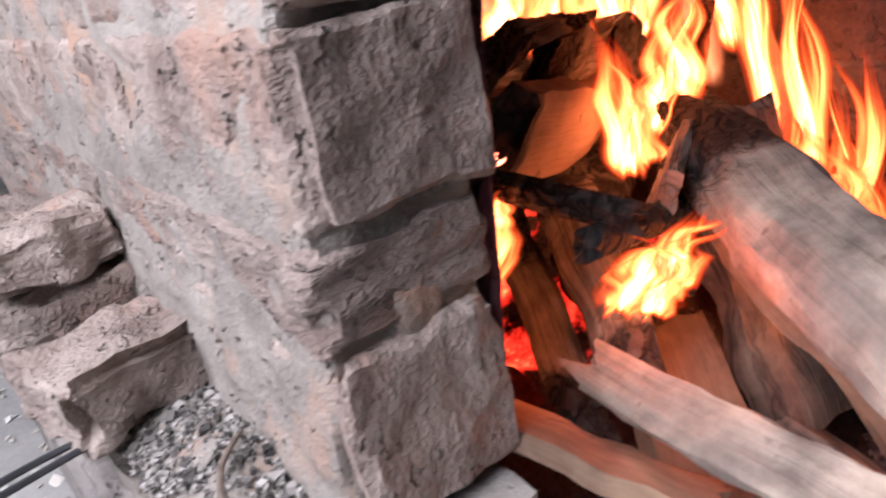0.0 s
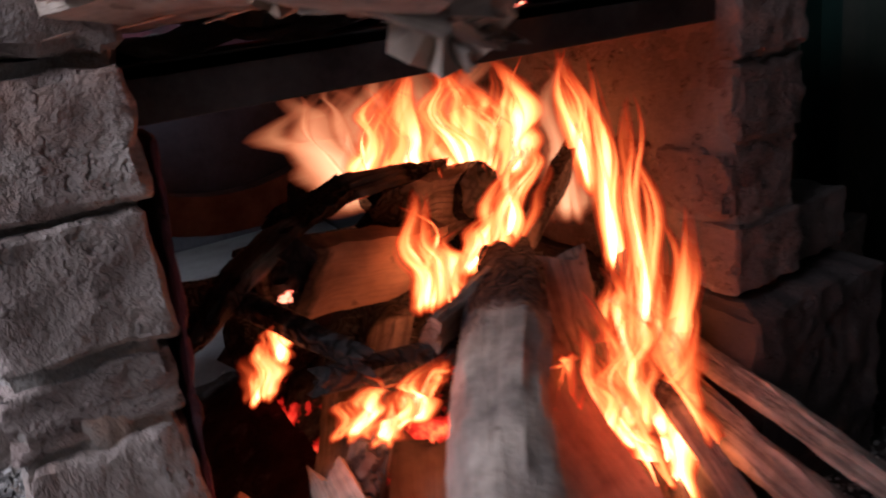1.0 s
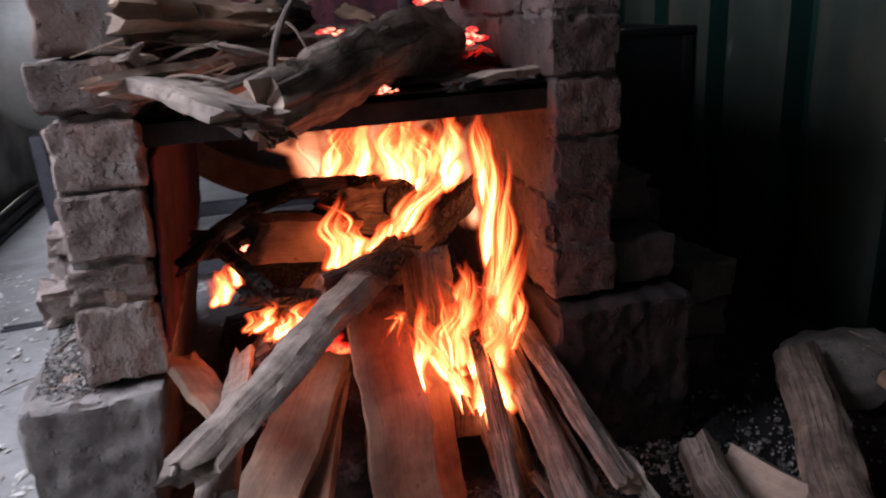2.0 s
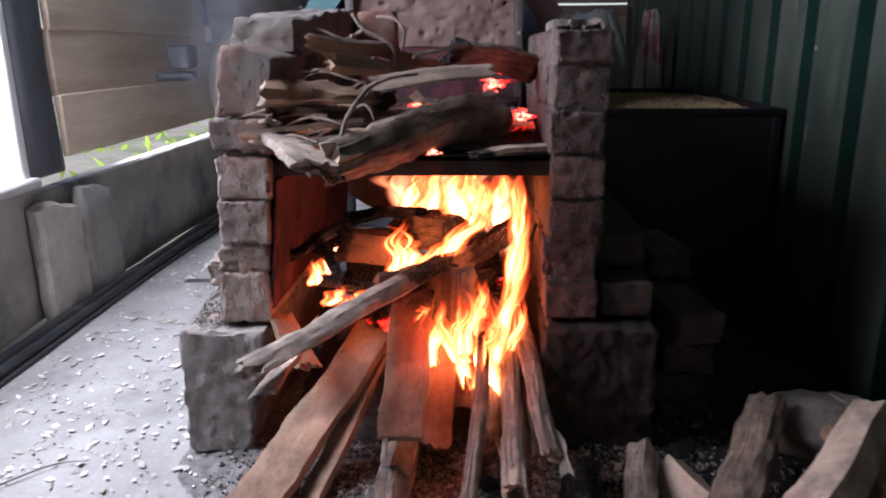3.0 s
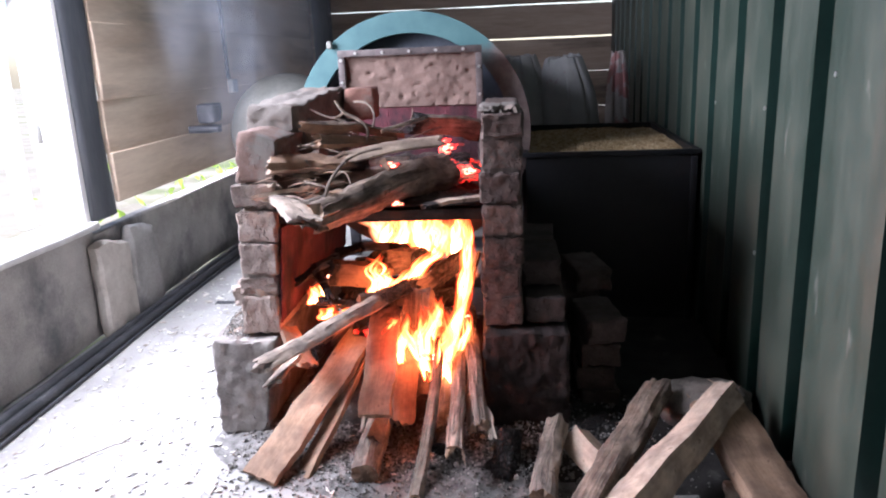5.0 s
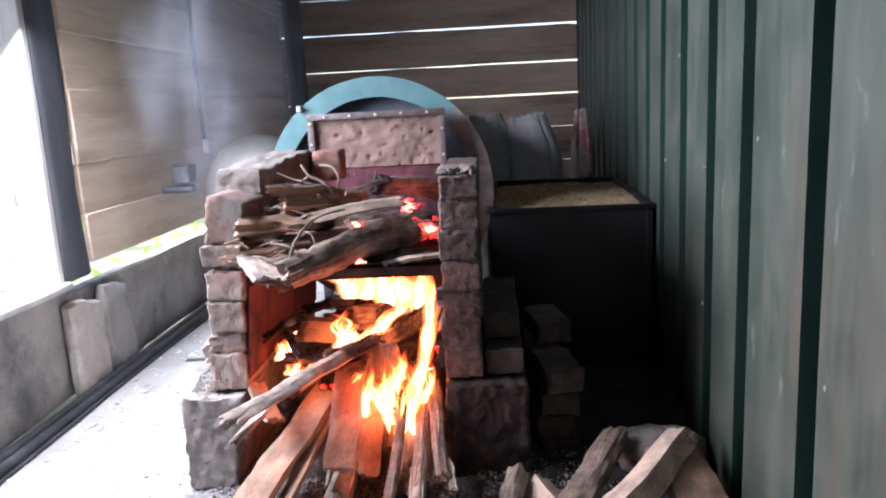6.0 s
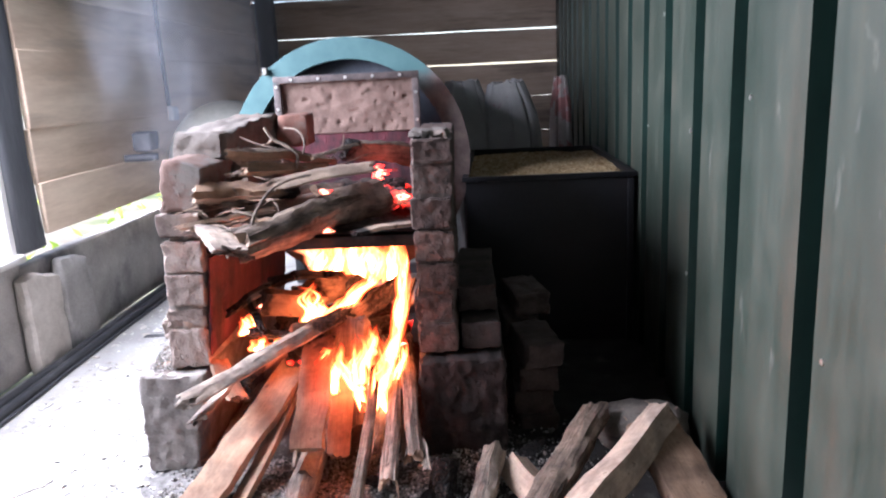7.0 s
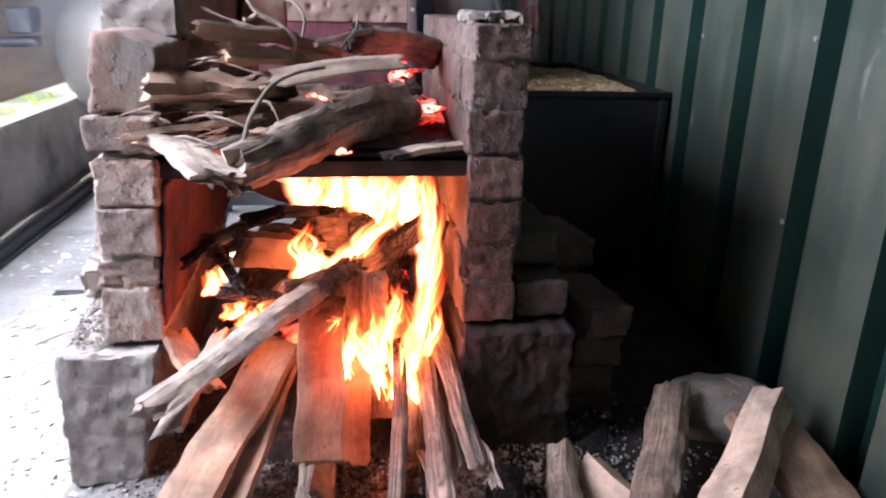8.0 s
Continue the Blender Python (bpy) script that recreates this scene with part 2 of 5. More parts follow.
SACK_PALE = rough_material("pale_sack_cloth", (0.34, 0.31, 0.30), (0.48, 0.45, 0.43), (0.32, 0.15, 0.15), 8, 190, 0.8, 0.4, 0.002, stain_at=(0.52, 0.56), stain_scale=4)
ROOF = rough_material("grey_roof_sheet", (0.10, 0.10, 0.105), (0.18, 0.18, 0.185), None, 4, 60, 0.6, 0.2)
EARTH = rough_material("dry_earth_and_grass", (0.34, 0.30, 0.23), (0.52, 0.46, 0.37), (0.22, 0.26, 0.10), 1.5, 40, 0.95, 0.5, stain_scale=0.6)
ASH = rough_material("grey_ash_and_grit", (0.09, 0.085, 0.08), (0.25, 0.24, 0.23), (0.05, 0.047, 0.045), 30, 300, 0.97, 0.9, 0.008, stain_at=(0.55, 0.65), stain_scale=14)
SWITCH = rough_material("off_white_plastic", (0.5, 0.49, 0.47), (0.6, 0.59, 0.56), None, 10, 60, 0.5, 0.1)
PACKET = rough_material("pale_blue_wrapper", (0.55, 0.62, 0.72), (0.75, 0.79, 0.84), (0.6, 0.1, 0.1), 40, 100, 0.4, 0.3, stain_at=(0.6, 0.63), stain_scale=60)


def grit_material(name, stops, rough=0.95):
    """Loose bits: each island takes its own tone."""
    m, nt, p = nodes_of(name)
    geo = nt.nodes.new("ShaderNodeNewGeometry")
    col = ramp(nt, geo.outputs["Random Per Island"], stops)
    n = noise_node(nt, coords(nt), 220, 3)
    nt.links.new(mix(nt, 0.25, col, n, "MULTIPLY"), p.inputs["Base Color"])
    p.inputs["Roughness"].default_value = rough
    bump(nt, p, n, 0.5, 0.001)
    return m


GRIT = grit_material("ash_grit", [(0.0, (0.04, 0.037, 0.034)), (0.3, (0.13, 0.12, 0.11)), (0.7, (0.28, 0.26, 0.24)), (1.0, (0.50, 0.47, 0.44))])
CHIPS = grit_material("wood_chip", [(0.0, (0.30, 0.27, 0.23)), (0.4, (0.46, 0.43, 0.38)), (1.0, (0.62, 0.59, 0.54))])
FLAKES = grit_material("pale_wood_flake", [(0.0, (0.36, 0.31, 0.26)), (0.25, (0.62, 0.58, 0.52)), (1.0, (0.80, 0.78, 0.74))])
LEAF = grit_material("weed_leaf", [(0.0, (0.08, 0.18, 0.02)), (1.0, (0.20, 0.32, 0.05))], 0.6)
leaf_nt = LEAF.node_tree
thin = leaf_nt.nodes.new("ShaderNodeBsdfTranslucent")
thin.inputs["Color"].default_value = (0.64, 0.92, 0.16, 1)
both_sides = leaf_nt.nodes.new("ShaderNodeMixShader")
both_sides.inputs["Fac"].default_value = 0.6
leaf_nt.links.new(leaf_nt.nodes["Principled BSDF"].outputs[0], both_sides.inputs[1])
leaf_nt.links.new(thin.outputs[0], both_sides.inputs[2])
leaf_nt.links.new(both_sides.outputs[0], leaf_nt.nodes["Material Output"].inputs["Surface"])
KERNELS = grit_material("grain_kernel", [(0.0, (0.34, 0.23, 0.11)), (0.6, (0.56, 0.42, 0.24)), (1.0, (0.70, 0.58, 0.38))], 0.7)


def wood_material(name, dark, light, grain=40.0, relief=0.6, depth=0.004, stretch=0.08, fissure=0.0):
    """Firewood: grain along the piece, charred black where the vertices say how far the fire has eaten, embers in the cracks."""
    m, nt, p = nodes_of(name)
    uv = nt.nodes.new("ShaderNodeUVMap")
    mp = nt.nodes.new("ShaderNodeMapping")
    mp.inputs["Scale"].default_value = (1.0, stretch, 1.0)
    nt.links.new(uv.outputs["UV"], mp.inputs["Vector"])
    info = nt.nodes.new("ShaderNodeObjectInfo")
    add = nt.nodes.new("ShaderNodeVectorMath")
    add.operation = "MULTIPLY_ADD"
    nt.links.new(info.outputs["Random"], add.inputs[0])
    add.inputs[1].default_value = (7.0, 13.0, 5.0)
    nt.links.new(mp.outputs["Vector"], add.inputs[2])
    v = add.outputs["Vector"]
    a = noise_node(nt, v, grain * 6, 5, 0.65, 0.4)
    o = coords(nt)
    b = noise_node(nt, o, 30, 4)
    both = math_node(nt, "ADD", math_node(nt, "MULTIPLY", a, 0.36), math_node(nt, "MULTIPLY", b, 0.64))
    col = ramp(nt, both, [(0.36, dark), (0.62, light)])
    patch = ramp(nt, noise_node(nt, o, 11, 4, 0.6), [(0.40, (0.62, 0.60, 0.60)), (0.60, (1.08, 1.04, 1.0))])
    col = mix(nt, 1.0, col, patch, "MULTIPLY")
    rift = math_node(nt, "ABSOLUTE", math_node(nt, "SUBTRACT", noise_node(nt, v, grain * 3.2, 4, 0.6, 0.5), 0.5))
    split = ramp(nt, rift, [(0.0, (1 - fissure,) * 3), (0.045, (1, 1, 1))])
    col = mix(nt, 1.0, col, split, "MULTIPLY")
    both = math_node(nt, "ADD", both, math_node(nt, "MULTIPLY", split, 0.5))
    knot = ramp(nt, noise_node(nt, o, 46, 2, 0.5), [(0.68, (0, 0, 0)), (0.74, (0.6, 0.6, 0.6))])
    col = mix(nt, knot, col, (0.06, 0.035, 0.025))
    ch = nt.nodes.new("ShaderNodeAttribute")
    ch.attribute_name = "char"
    edge = math_node(nt, "ADD", ch.outputs["Fac"], math_node(nt, "MULTIPLY", math_node(nt, "SUBTRACT", noise_node(nt, o, 24, 5), 0.5), 0.7))
    burnt = ramp(nt, edge, [(0.42, (0, 0, 0)), (0.62, (1, 1, 1))])
    crack = nt.nodes.new("ShaderNodeTexVoronoi")
    crack.feature = "DISTANCE_TO_EDGE"
    crack.inputs["Scale"].default_value = 60
    wob = nt.nodes.new("ShaderNodeVectorMath")
    wob.operation = "MULTIPLY_ADD"
    nt.links.new(noise_node(nt, o, 18, 3), wob.inputs[0])
    wob.inputs[1].default_value = (0.09, 0.05, 0.07)
    nt.links.new(o, wob.inputs[2])
    nt.links.new(wob.outputs["Vector"], crack.inputs["Vector"])
    lines = ramp(nt, crack.outputs["Distance"], [(0.0, (0, 0, 0)), (0.25, (1, 1, 1))])
    coal = mix(nt, lines, (0.004, 0.004, 0.004), mix(nt, ramp(nt, noise_node(nt, o, 16, 4), [(0.48, (0, 0, 0)), (0.66, (0.7, 0.7, 0.7))]), (0.034, 0.022, 0.018), (0.10, 0.10, 0.105)))
    nt.links.new(mix(nt, burnt, col, coal), p.inputs["Base Color"])
    p.inputs["Roughness"].default_value = 0.88
    hot = ramp(nt, math_node(nt, "ADD", edge, math_node(nt, "MULTIPLY", math_node(nt, "SUBTRACT", noise_node(nt, o, 38, 3), 0.5), 1.6)), [(1.08, (0, 0, 0)), (1.3, (1, 1, 1))])
    m2 = math_node(nt, "MULTIPLY", hot, math_node(nt, "GREATER_THAN", ch.outputs["Fac"], 0.8))
    p.inputs["Emission Color"].default_value = (1.0, 0.10, 0.025, 1)
    nt.links.new(math_node(nt, "MULTIPLY", m2, 3.0), p.inputs["Emission Strength"])
    h = mix(nt, burnt, both, lines)
    bump(nt, p, h, relief, depth)
    return m


BARK = wood_material("grey_bark", (0.18, 0.147, 0.12), (0.40, 0.335, 0.28), 16, 1.0, 0.010, fissure=0.40)
PALE_BARK = wood_material("beige_weathered_bark", (0.155, 0.115, 0.088), (0.345, 0.268, 0.212), 16, 1.0, 0.009, fissure=0.42)
GREY_LOG = wood_material("mottled_grey_log", (0.17, 0.135, 0.110), (0.42, 0.35, 0.29), 12, 1.0, 0.008, fissure=0.10)
SPLIT = wood_material("split_wood", (0.27, 0.17, 0.11), (0.38, 0.26, 0.18), 26, 0.35, 0.002, fissure=0.16)
TWIG = wood_material("dry_grey_twig", (0.11, 0.085, 0.068), (0.27, 0.215, 0.175), 16, 1.0, 0.006)
PALE = wood_material("pale_splintered_wood", (0.44, 0.335, 0.26), (0.60, 0.48, 0.385), 26, 0.45, 0.002, fissure=0.10)


def ember_material():
    m, nt, p = nodes_of("glowing_embers")
    o = coords(nt)
    n = noise_node(nt, o, 38, 5, 0.7)
    nt.links.new(ramp(nt, n, [(0.35, (0.01, 0.008, 0.008)), (0.6, (0.16, 0.14, 0.13))]), p.inputs["Base Color"])
    p.inputs["Roughness"].default_value = 0.95
    hot = noise_node(nt, o, 15, 5, 0.65)
    col = ramp(nt, hot, [(0.50, (0.6, 0.0, 0.0)), (0.62, (1.0, 0.035, 0.012)), (0.74, (1.0, 0.22, 0.05))])
    nt.links.new(col, p.inputs["Emission Color"])
    nt.links.new(math_node(nt, "MULTIPLY", ramp(nt, hot, [(0.51, (0, 0, 0)), (0.72, (1, 1, 1))]), 7.0), p.inputs["Emission Strength"])
    bump(nt, p, n, 0.9, 0.01)
    return m


EMBER = ember_material()


def hot_coal():
    m, nt, p = nodes_of("red_hot_coal")
    o = coords(nt)
    n = noise_node(nt, o, 90, 4, 0.7)
    nt.links.new(ramp(nt, n, [(0.4, (0.01, 0.008, 0.008)), (0.6, (0.10, 0.08, 0.07))]), p.inputs["Base Color"])
    far = nt.nodes.new("ShaderNodeVectorMath")
    far.operation = "LENGTH"
    nt.links.new(o, far.inputs[0])
    heat = math_node(nt, "SUBTRACT", math_node(nt, "ADD", n, 0.22), math_node(nt, "MULTIPLY", far.outputs["Value"], 11.0))
    nt.links.new(ramp(nt, heat, [(0.36, (1.0, 0.008, 0.008)), (0.50, (1.0, 0.05, 0.03)), (0.68, (1.0, 0.30, 0.15))]), p.inputs["Emission Color"])
    nt.links.new(math_node(nt, "MULTIPLY", ramp(nt, heat, [(0.34, (0.02, 0.02, 0.02)), (0.66, (1, 1, 1))]), 9.0), p.inputs["Emission Strength"])
    return m


HOT = hot_coal()
COAL = rough_material("dull_cinders", (0.02, 0.016, 0.014), (0.09, 0.07, 0.06), (0.20, 0.19, 0.18), 30, 200, 0.97, 1.0, 0.012, stain_at=(0.58, 0.66), stain_scale=22)
# Sooty ground, coloured darker still for the shade beside the stove.
SHADED_EARTH = rough_material("shaded_sooty_earth", (0.010, 0.009, 0.008), (0.034, 0.030, 0.027), (0.08, 0.072, 0.065), 12, 180, 0.97, 0.8, 0.008, stain_at=(0.6, 0.72), stain_scale=10)


def flame_material(name, power_low, power_top, stops, cover, curl):
    """Hot gas: bright along the middle of each tongue, thinning to nothing at its edges and tip."""
    m = bpy.data.materials.new(name)
    m.use_nodes = True
    nt = m.node_tree
    nt.nodes.clear()
    out = nt.nodes.new("ShaderNodeOutputMaterial")
    uv = nt.nodes.new("ShaderNodeUVMap")
    sep = nt.nodes.new("ShaderNodeSeparateXYZ")
    nt.links.new(uv.outputs["UV"], sep.inputs[0])
    u, v = sep.outputs["X"], sep.outputs["Y"]
    side = math_node(nt, "SUBTRACT", 1.0, math_node(nt, "POWER", math_node(nt, "ABSOLUTE", math_node(nt, "SUBTRACT", math_node(nt, "MULTIPLY", u, 2.0), 1.0)), 1.6))
    along = math_node(nt, "MULTIPLY", math_node(nt, "SUBTRACT", 1.0, math_node(nt, "POWER", v, 1.7)), math_node(nt, "MINIMUM", math_node(nt, "MULTIPLY", v, 9.0), 1.0))
    mp = nt.nodes.new("ShaderNodeMapping")
    mp.inputs["Scale"].default_value = (1.5, 0.42, 1.0)
    nt.links.new(uv.outputs["UV"], mp.inputs["Vector"])
    info = nt.nodes.new("ShaderNodeObjectInfo")
    add = nt.nodes.new("ShaderNodeVectorMath")
    add.operation = "MULTIPLY_ADD"
    nt.links.new(info.outputs["Random"], add.inputs[0])
    add.inputs[1].default_value = (17.0, 41.0, 9.0)
    nt.links.new(mp.outputs["Vector"], add.inputs[2])
    n = noise_node(nt, add.outputs["Vector"], curl, 2.0, 0.5, 0.4)
    body = math_node(nt, "MULTIPLY", math_node(nt, "MULTIPLY", side, along), math_node(nt, "SUBTRACT", math_node(nt, "MULTIPLY", n, 3.4), 0.95, True))
    col = ramp(nt, body, stops)
    power = math_node(nt, "ADD", power_low, math_node(nt, "MULTIPLY", math_node(nt, "POWER", body, 2.0), power_top))
    em = nt.nodes.new("ShaderNodeEmission")
    nt.links.new(col, em.inputs["Color"])
    nt.links.new(power, em.inputs["Strength"])
    tr = nt.nodes.new("ShaderNodeBsdfTransparent")
    mx = nt.nodes.new("ShaderNodeMixShader")
    nt.links.new(ramp(nt, body, [(0.07, (0, 0, 0)), (0.42, (cover, cover, cover))]), mx.inputs["Fac"])
    nt.links.new(tr.outputs[0], mx.inputs[1])
    nt.links.new(em.outputs[0], mx.inputs[2])
    nt.links.new(mx.outputs[0], out.inputs["Surface"])
    return m


FLAME = flame_material("flame", 1.0, 51.0, [(0.06, (1.0, 0.04, 0.006)), (0.25, (1.0, 0.115, 0.018)), (0.50, (1.0, 0.22, 0.046)), (0.85, (1.0, 0.34, 0.13))], 0.86, 2.2)
VEIL = flame_material("thin_flame", 1.6, 8.0, [(0.06, (1.0, 0.14, 0.04)), (0.35, (1.0, 0.29, 0.10)), (0.80, (1.0, 0.42, 0.18))], 0.62, 1.4)


# ---- building helpers ----
def part(name, bm, material, parent=None, label=""):
    me = bpy.data.meshes.new(name)
    bmesh.ops.recalc_face_normals(bm, faces=bm.faces)
    bm.to_mesh(me)
    bm.free()
    me.set_sharp_from_angle(angle=radians(38))
    for mt in material if isinstance(material, (list, tuple)) else [material]:
        me.materials.append(mt)
    ob = new(name, me)
    if parent is not None:
        ob.parent = parent
    if label:
        ob["label"] = label
    return ob


def thing(name, place, label, category, group="", kind=""):
    ob = new(name)
    ob.location = place
    ob.empty_display_size = 0.05
    bpy.context.view_layer.update()
    return tagged(ob, label, category, group, kind)


def shift(bm, x=0, y=0, z=0):
    bmesh.ops.translate(bm, verts=bm.verts, vec=(x, y, z))
    return bm


def turned(bm, m):
    bmesh.ops.transform(bm, matrix=m, verts=bm.verts)
    return bm


def box(sx, sy, sz, bev=0.0, at=(0, 0, 0)):
    """A box standing on its base at the given place."""
    bm = bmesh.new()
    bmesh.ops.create_cube(bm, size=1.0)
    bmesh.ops.scale(bm, vec=(sx, sy, sz), verts=bm.verts)
    shift(bm, 0, 0, sz / 2)
    if bev:
        bmesh.ops.bevel(bm, geom=bm.edges[:], offset=bev, segments=2, profile=0.6, affect="EDGES")
    return shift(bm, *at)


def rough_box(sx, sy, sz, wear=0.004, cuts=2, seed=0.0, bev=0.006, coarse=22.0, gouge=0.0):
    """A box with rounded, chipped edges and uneven faces, standing on its base. gouge: depth of the pits and lumps worn into its faces."""
    bm = bmesh.new()
    bmesh.ops.create_cube(bm, size=1.0)
    bmesh.ops.scale(bm, vec=(sx, sy, sz), verts=bm.verts)
    bmesh.ops.bevel(bm, geom=bm.edges[:], offset=bev, segments=1, affect="EDGES")
    long_edges = [e for e in bm.edges if e.calc_length() > min(sx, sy, sz) * 0.5]
    bmesh.ops.subdivide_edges(bm, edges=long_edges, cuts=cuts, use_grid_fill=True)
    bm.normal_update()
    out = [v.normal.copy() for v in bm.verts]
    for v, way in zip(bm.verts, out):
        q = v.co * coarse + Vector((seed * 7.1, seed * 3.3, seed * 5.7))
        p = v.co.copy()
        v.co += Vector((noise.noise(q), noise.noise(q + Vector((31, 0, 0))), noise.noise(q + Vector((0, 57, 0))))) * wear
        near = sum(abs(abs(c) - h / 2) < bev * 1.3 for c, h in zip(p, (sx, sy, sz)))
        chip = noise.noise(q * 0.8 + Vector((9, 9, 9)))
        if near >= 2 and chip > 0.0:
            v.co -= Vector(math.copysign(1, c) if abs(abs(c) - h / 2) < bev * 1.5 else 0 for c, h in zip(p, (sx, sy, sz))) * wear * 2.0 * min(1.0, chip * 2.0)
        if gouge:
            f = p * 55 + Vector((seed * 3.1, seed * 8.3, seed * 1.7))
            deep = noise.noise(f * 0.55)
            lump = noise.noise(f) * 0.55 + noise.noise(f * 2.3) * 0.35
            v.co += way * gouge * (lump - 1.9 * max(0.0, deep - 0.28) + 0.8 * max(0.0, noise.noise(f * 0.8 + Vector((4, 4, 4))) - 0.30))
    for f in bm.faces:
        f.smooth = True
    return shift(bm, 0, 0, sz / 2)


def cylinder(r, h, n=32, r2=None, cap=True):
    bm = bmesh.new()
    bmesh.ops.create_cone(bm, cap_ends=cap, segments=n, radius1=r, radius2=r if r2 is None else r2, depth=h)
    return shift(bm, 0, 0, h / 2)


def join(*bms):
    """One bmesh out of several."""
    out = bmesh.new()
    for b in bms:
        me = bpy.data.meshes.new("join")
        b.to_mesh(me)
        b.free()
        out.from_mesh(me)
        bpy.data.meshes.remove(me)
    return out


def tube(points, r, n=8, taper=None):
    """A round rod along a smooth line of points."""
    pts = [Vector(p) for p in points]
    fine = []
    for i in range(len(pts) - 1):
        a, b, c, d = pts[max(i - 1, 0)], pts[i], pts[i + 1], pts[min(i + 2, len(pts) - 1)]
        for k in range(6):
            t = k / 6
            fine.append(0.5 * (2 * b + (c - a) * t + (2 * a - 5 * b + 4 * c - d) * t * t + (3 * b - a - 3 * c + d) * t ** 3))
    fine.append(pts[-1])
    bm, rings = bmesh.new(), []
    for i, p in enumerate(fine):
        way = (fine[min(i + 1, len(fine) - 1)] - fine[max(i - 1, 0)]).normalized()
        side = way.cross(Vector((0.3, 0.2, 1))).normalized()
        up = side.cross(way)
        rr = r * (1 if taper is None else 1 + (taper - 1) * i / (len(fine) - 1))
        rings.append([bm.verts.new(p + rr * (side * math.cos(a) + up * math.sin(a))) for a in (2 * math.pi * k / n for k in range(n))])
    for a, b in zip(rings, rings[1:]):
        for k in range(n):
            bm.faces.new((a[k], a[(k + 1) % n], b[(k + 1) % n], b[k])).smooth = True
    bm.faces.new(rings[0])
    bm.faces.new(rings[-1])
    return bm


def profile_of(style, n, rng):
    """The cross-section of a piece of firewood, of radius about 1, and which sides carry bark."""
    pts, bark = [], []
    if style == "round":
        for k in range(n):
            a = 2 * math.pi * k / n
            pts.append((math.cos(a) * rng.uniform(0.92, 1.06), math.sin(a) * rng.uniform(0.92, 1.06)))
            bark.append(True)
    elif style == "half":
        m = n - 4
        for k in range(m):
            a = math.pi * k / (m - 1)
            pts.append((math.cos(a), math.sin(a) * 0.85 * rng.uniform(0.93, 1.05)))
            bark.append(True)
        bark[-1] = False
        for k in range(1, 5):
            pts.append((-1 + 2 * k / 5, -0.12 + rng.uniform(-0.09, 0.06)))
            bark.append(False)
    elif style == "wedge":
        m = n - 5
        for k in range(m):
            a = radians(25) + radians(130) * k / (m - 1)
            pts.append((math.cos(a) * 1.05, math.sin(a) * 1.05 - 0.3))
            bark.append(True)
        bark[-1] = False
        for q in ((-0.55, -0.25), (-0.25, -0.55), (0.05, -0.75), (0.3, -0.45), (0.6, -0.2)):
            pts.append((q[0] + rng.uniform(-0.06, 0.06), q[1] + rng.uniform(-0.06, 0.06)))
            bark.append(False)
    else:
        ring_ = [(1, 0.26), (0.75, 0.3), (0.5, 0.33), (0.25, 0.32), (0, 0.3), (-0.25, 0.32), (-0.5, 0.34), (-0.75, 0.3), (-1, 0.24), (-1.05, 0.0), (-1.03, -0.2), (-0.75, -0.27), (-0.5, -0.3), (-0.25, -0.32), (0, -0.33), (0.25, -0.3), (0.5, -0.28), (0.75, -0.27), (1.02, -0.22), (1.05, 0.02)]
        for q in ring_:
            pts.append((q[0] + rng.uniform(-0.03, 0.03), q[1] + rng.uniform(-0.016, 0.016)))
            bark.append(False)
    return pts, bark


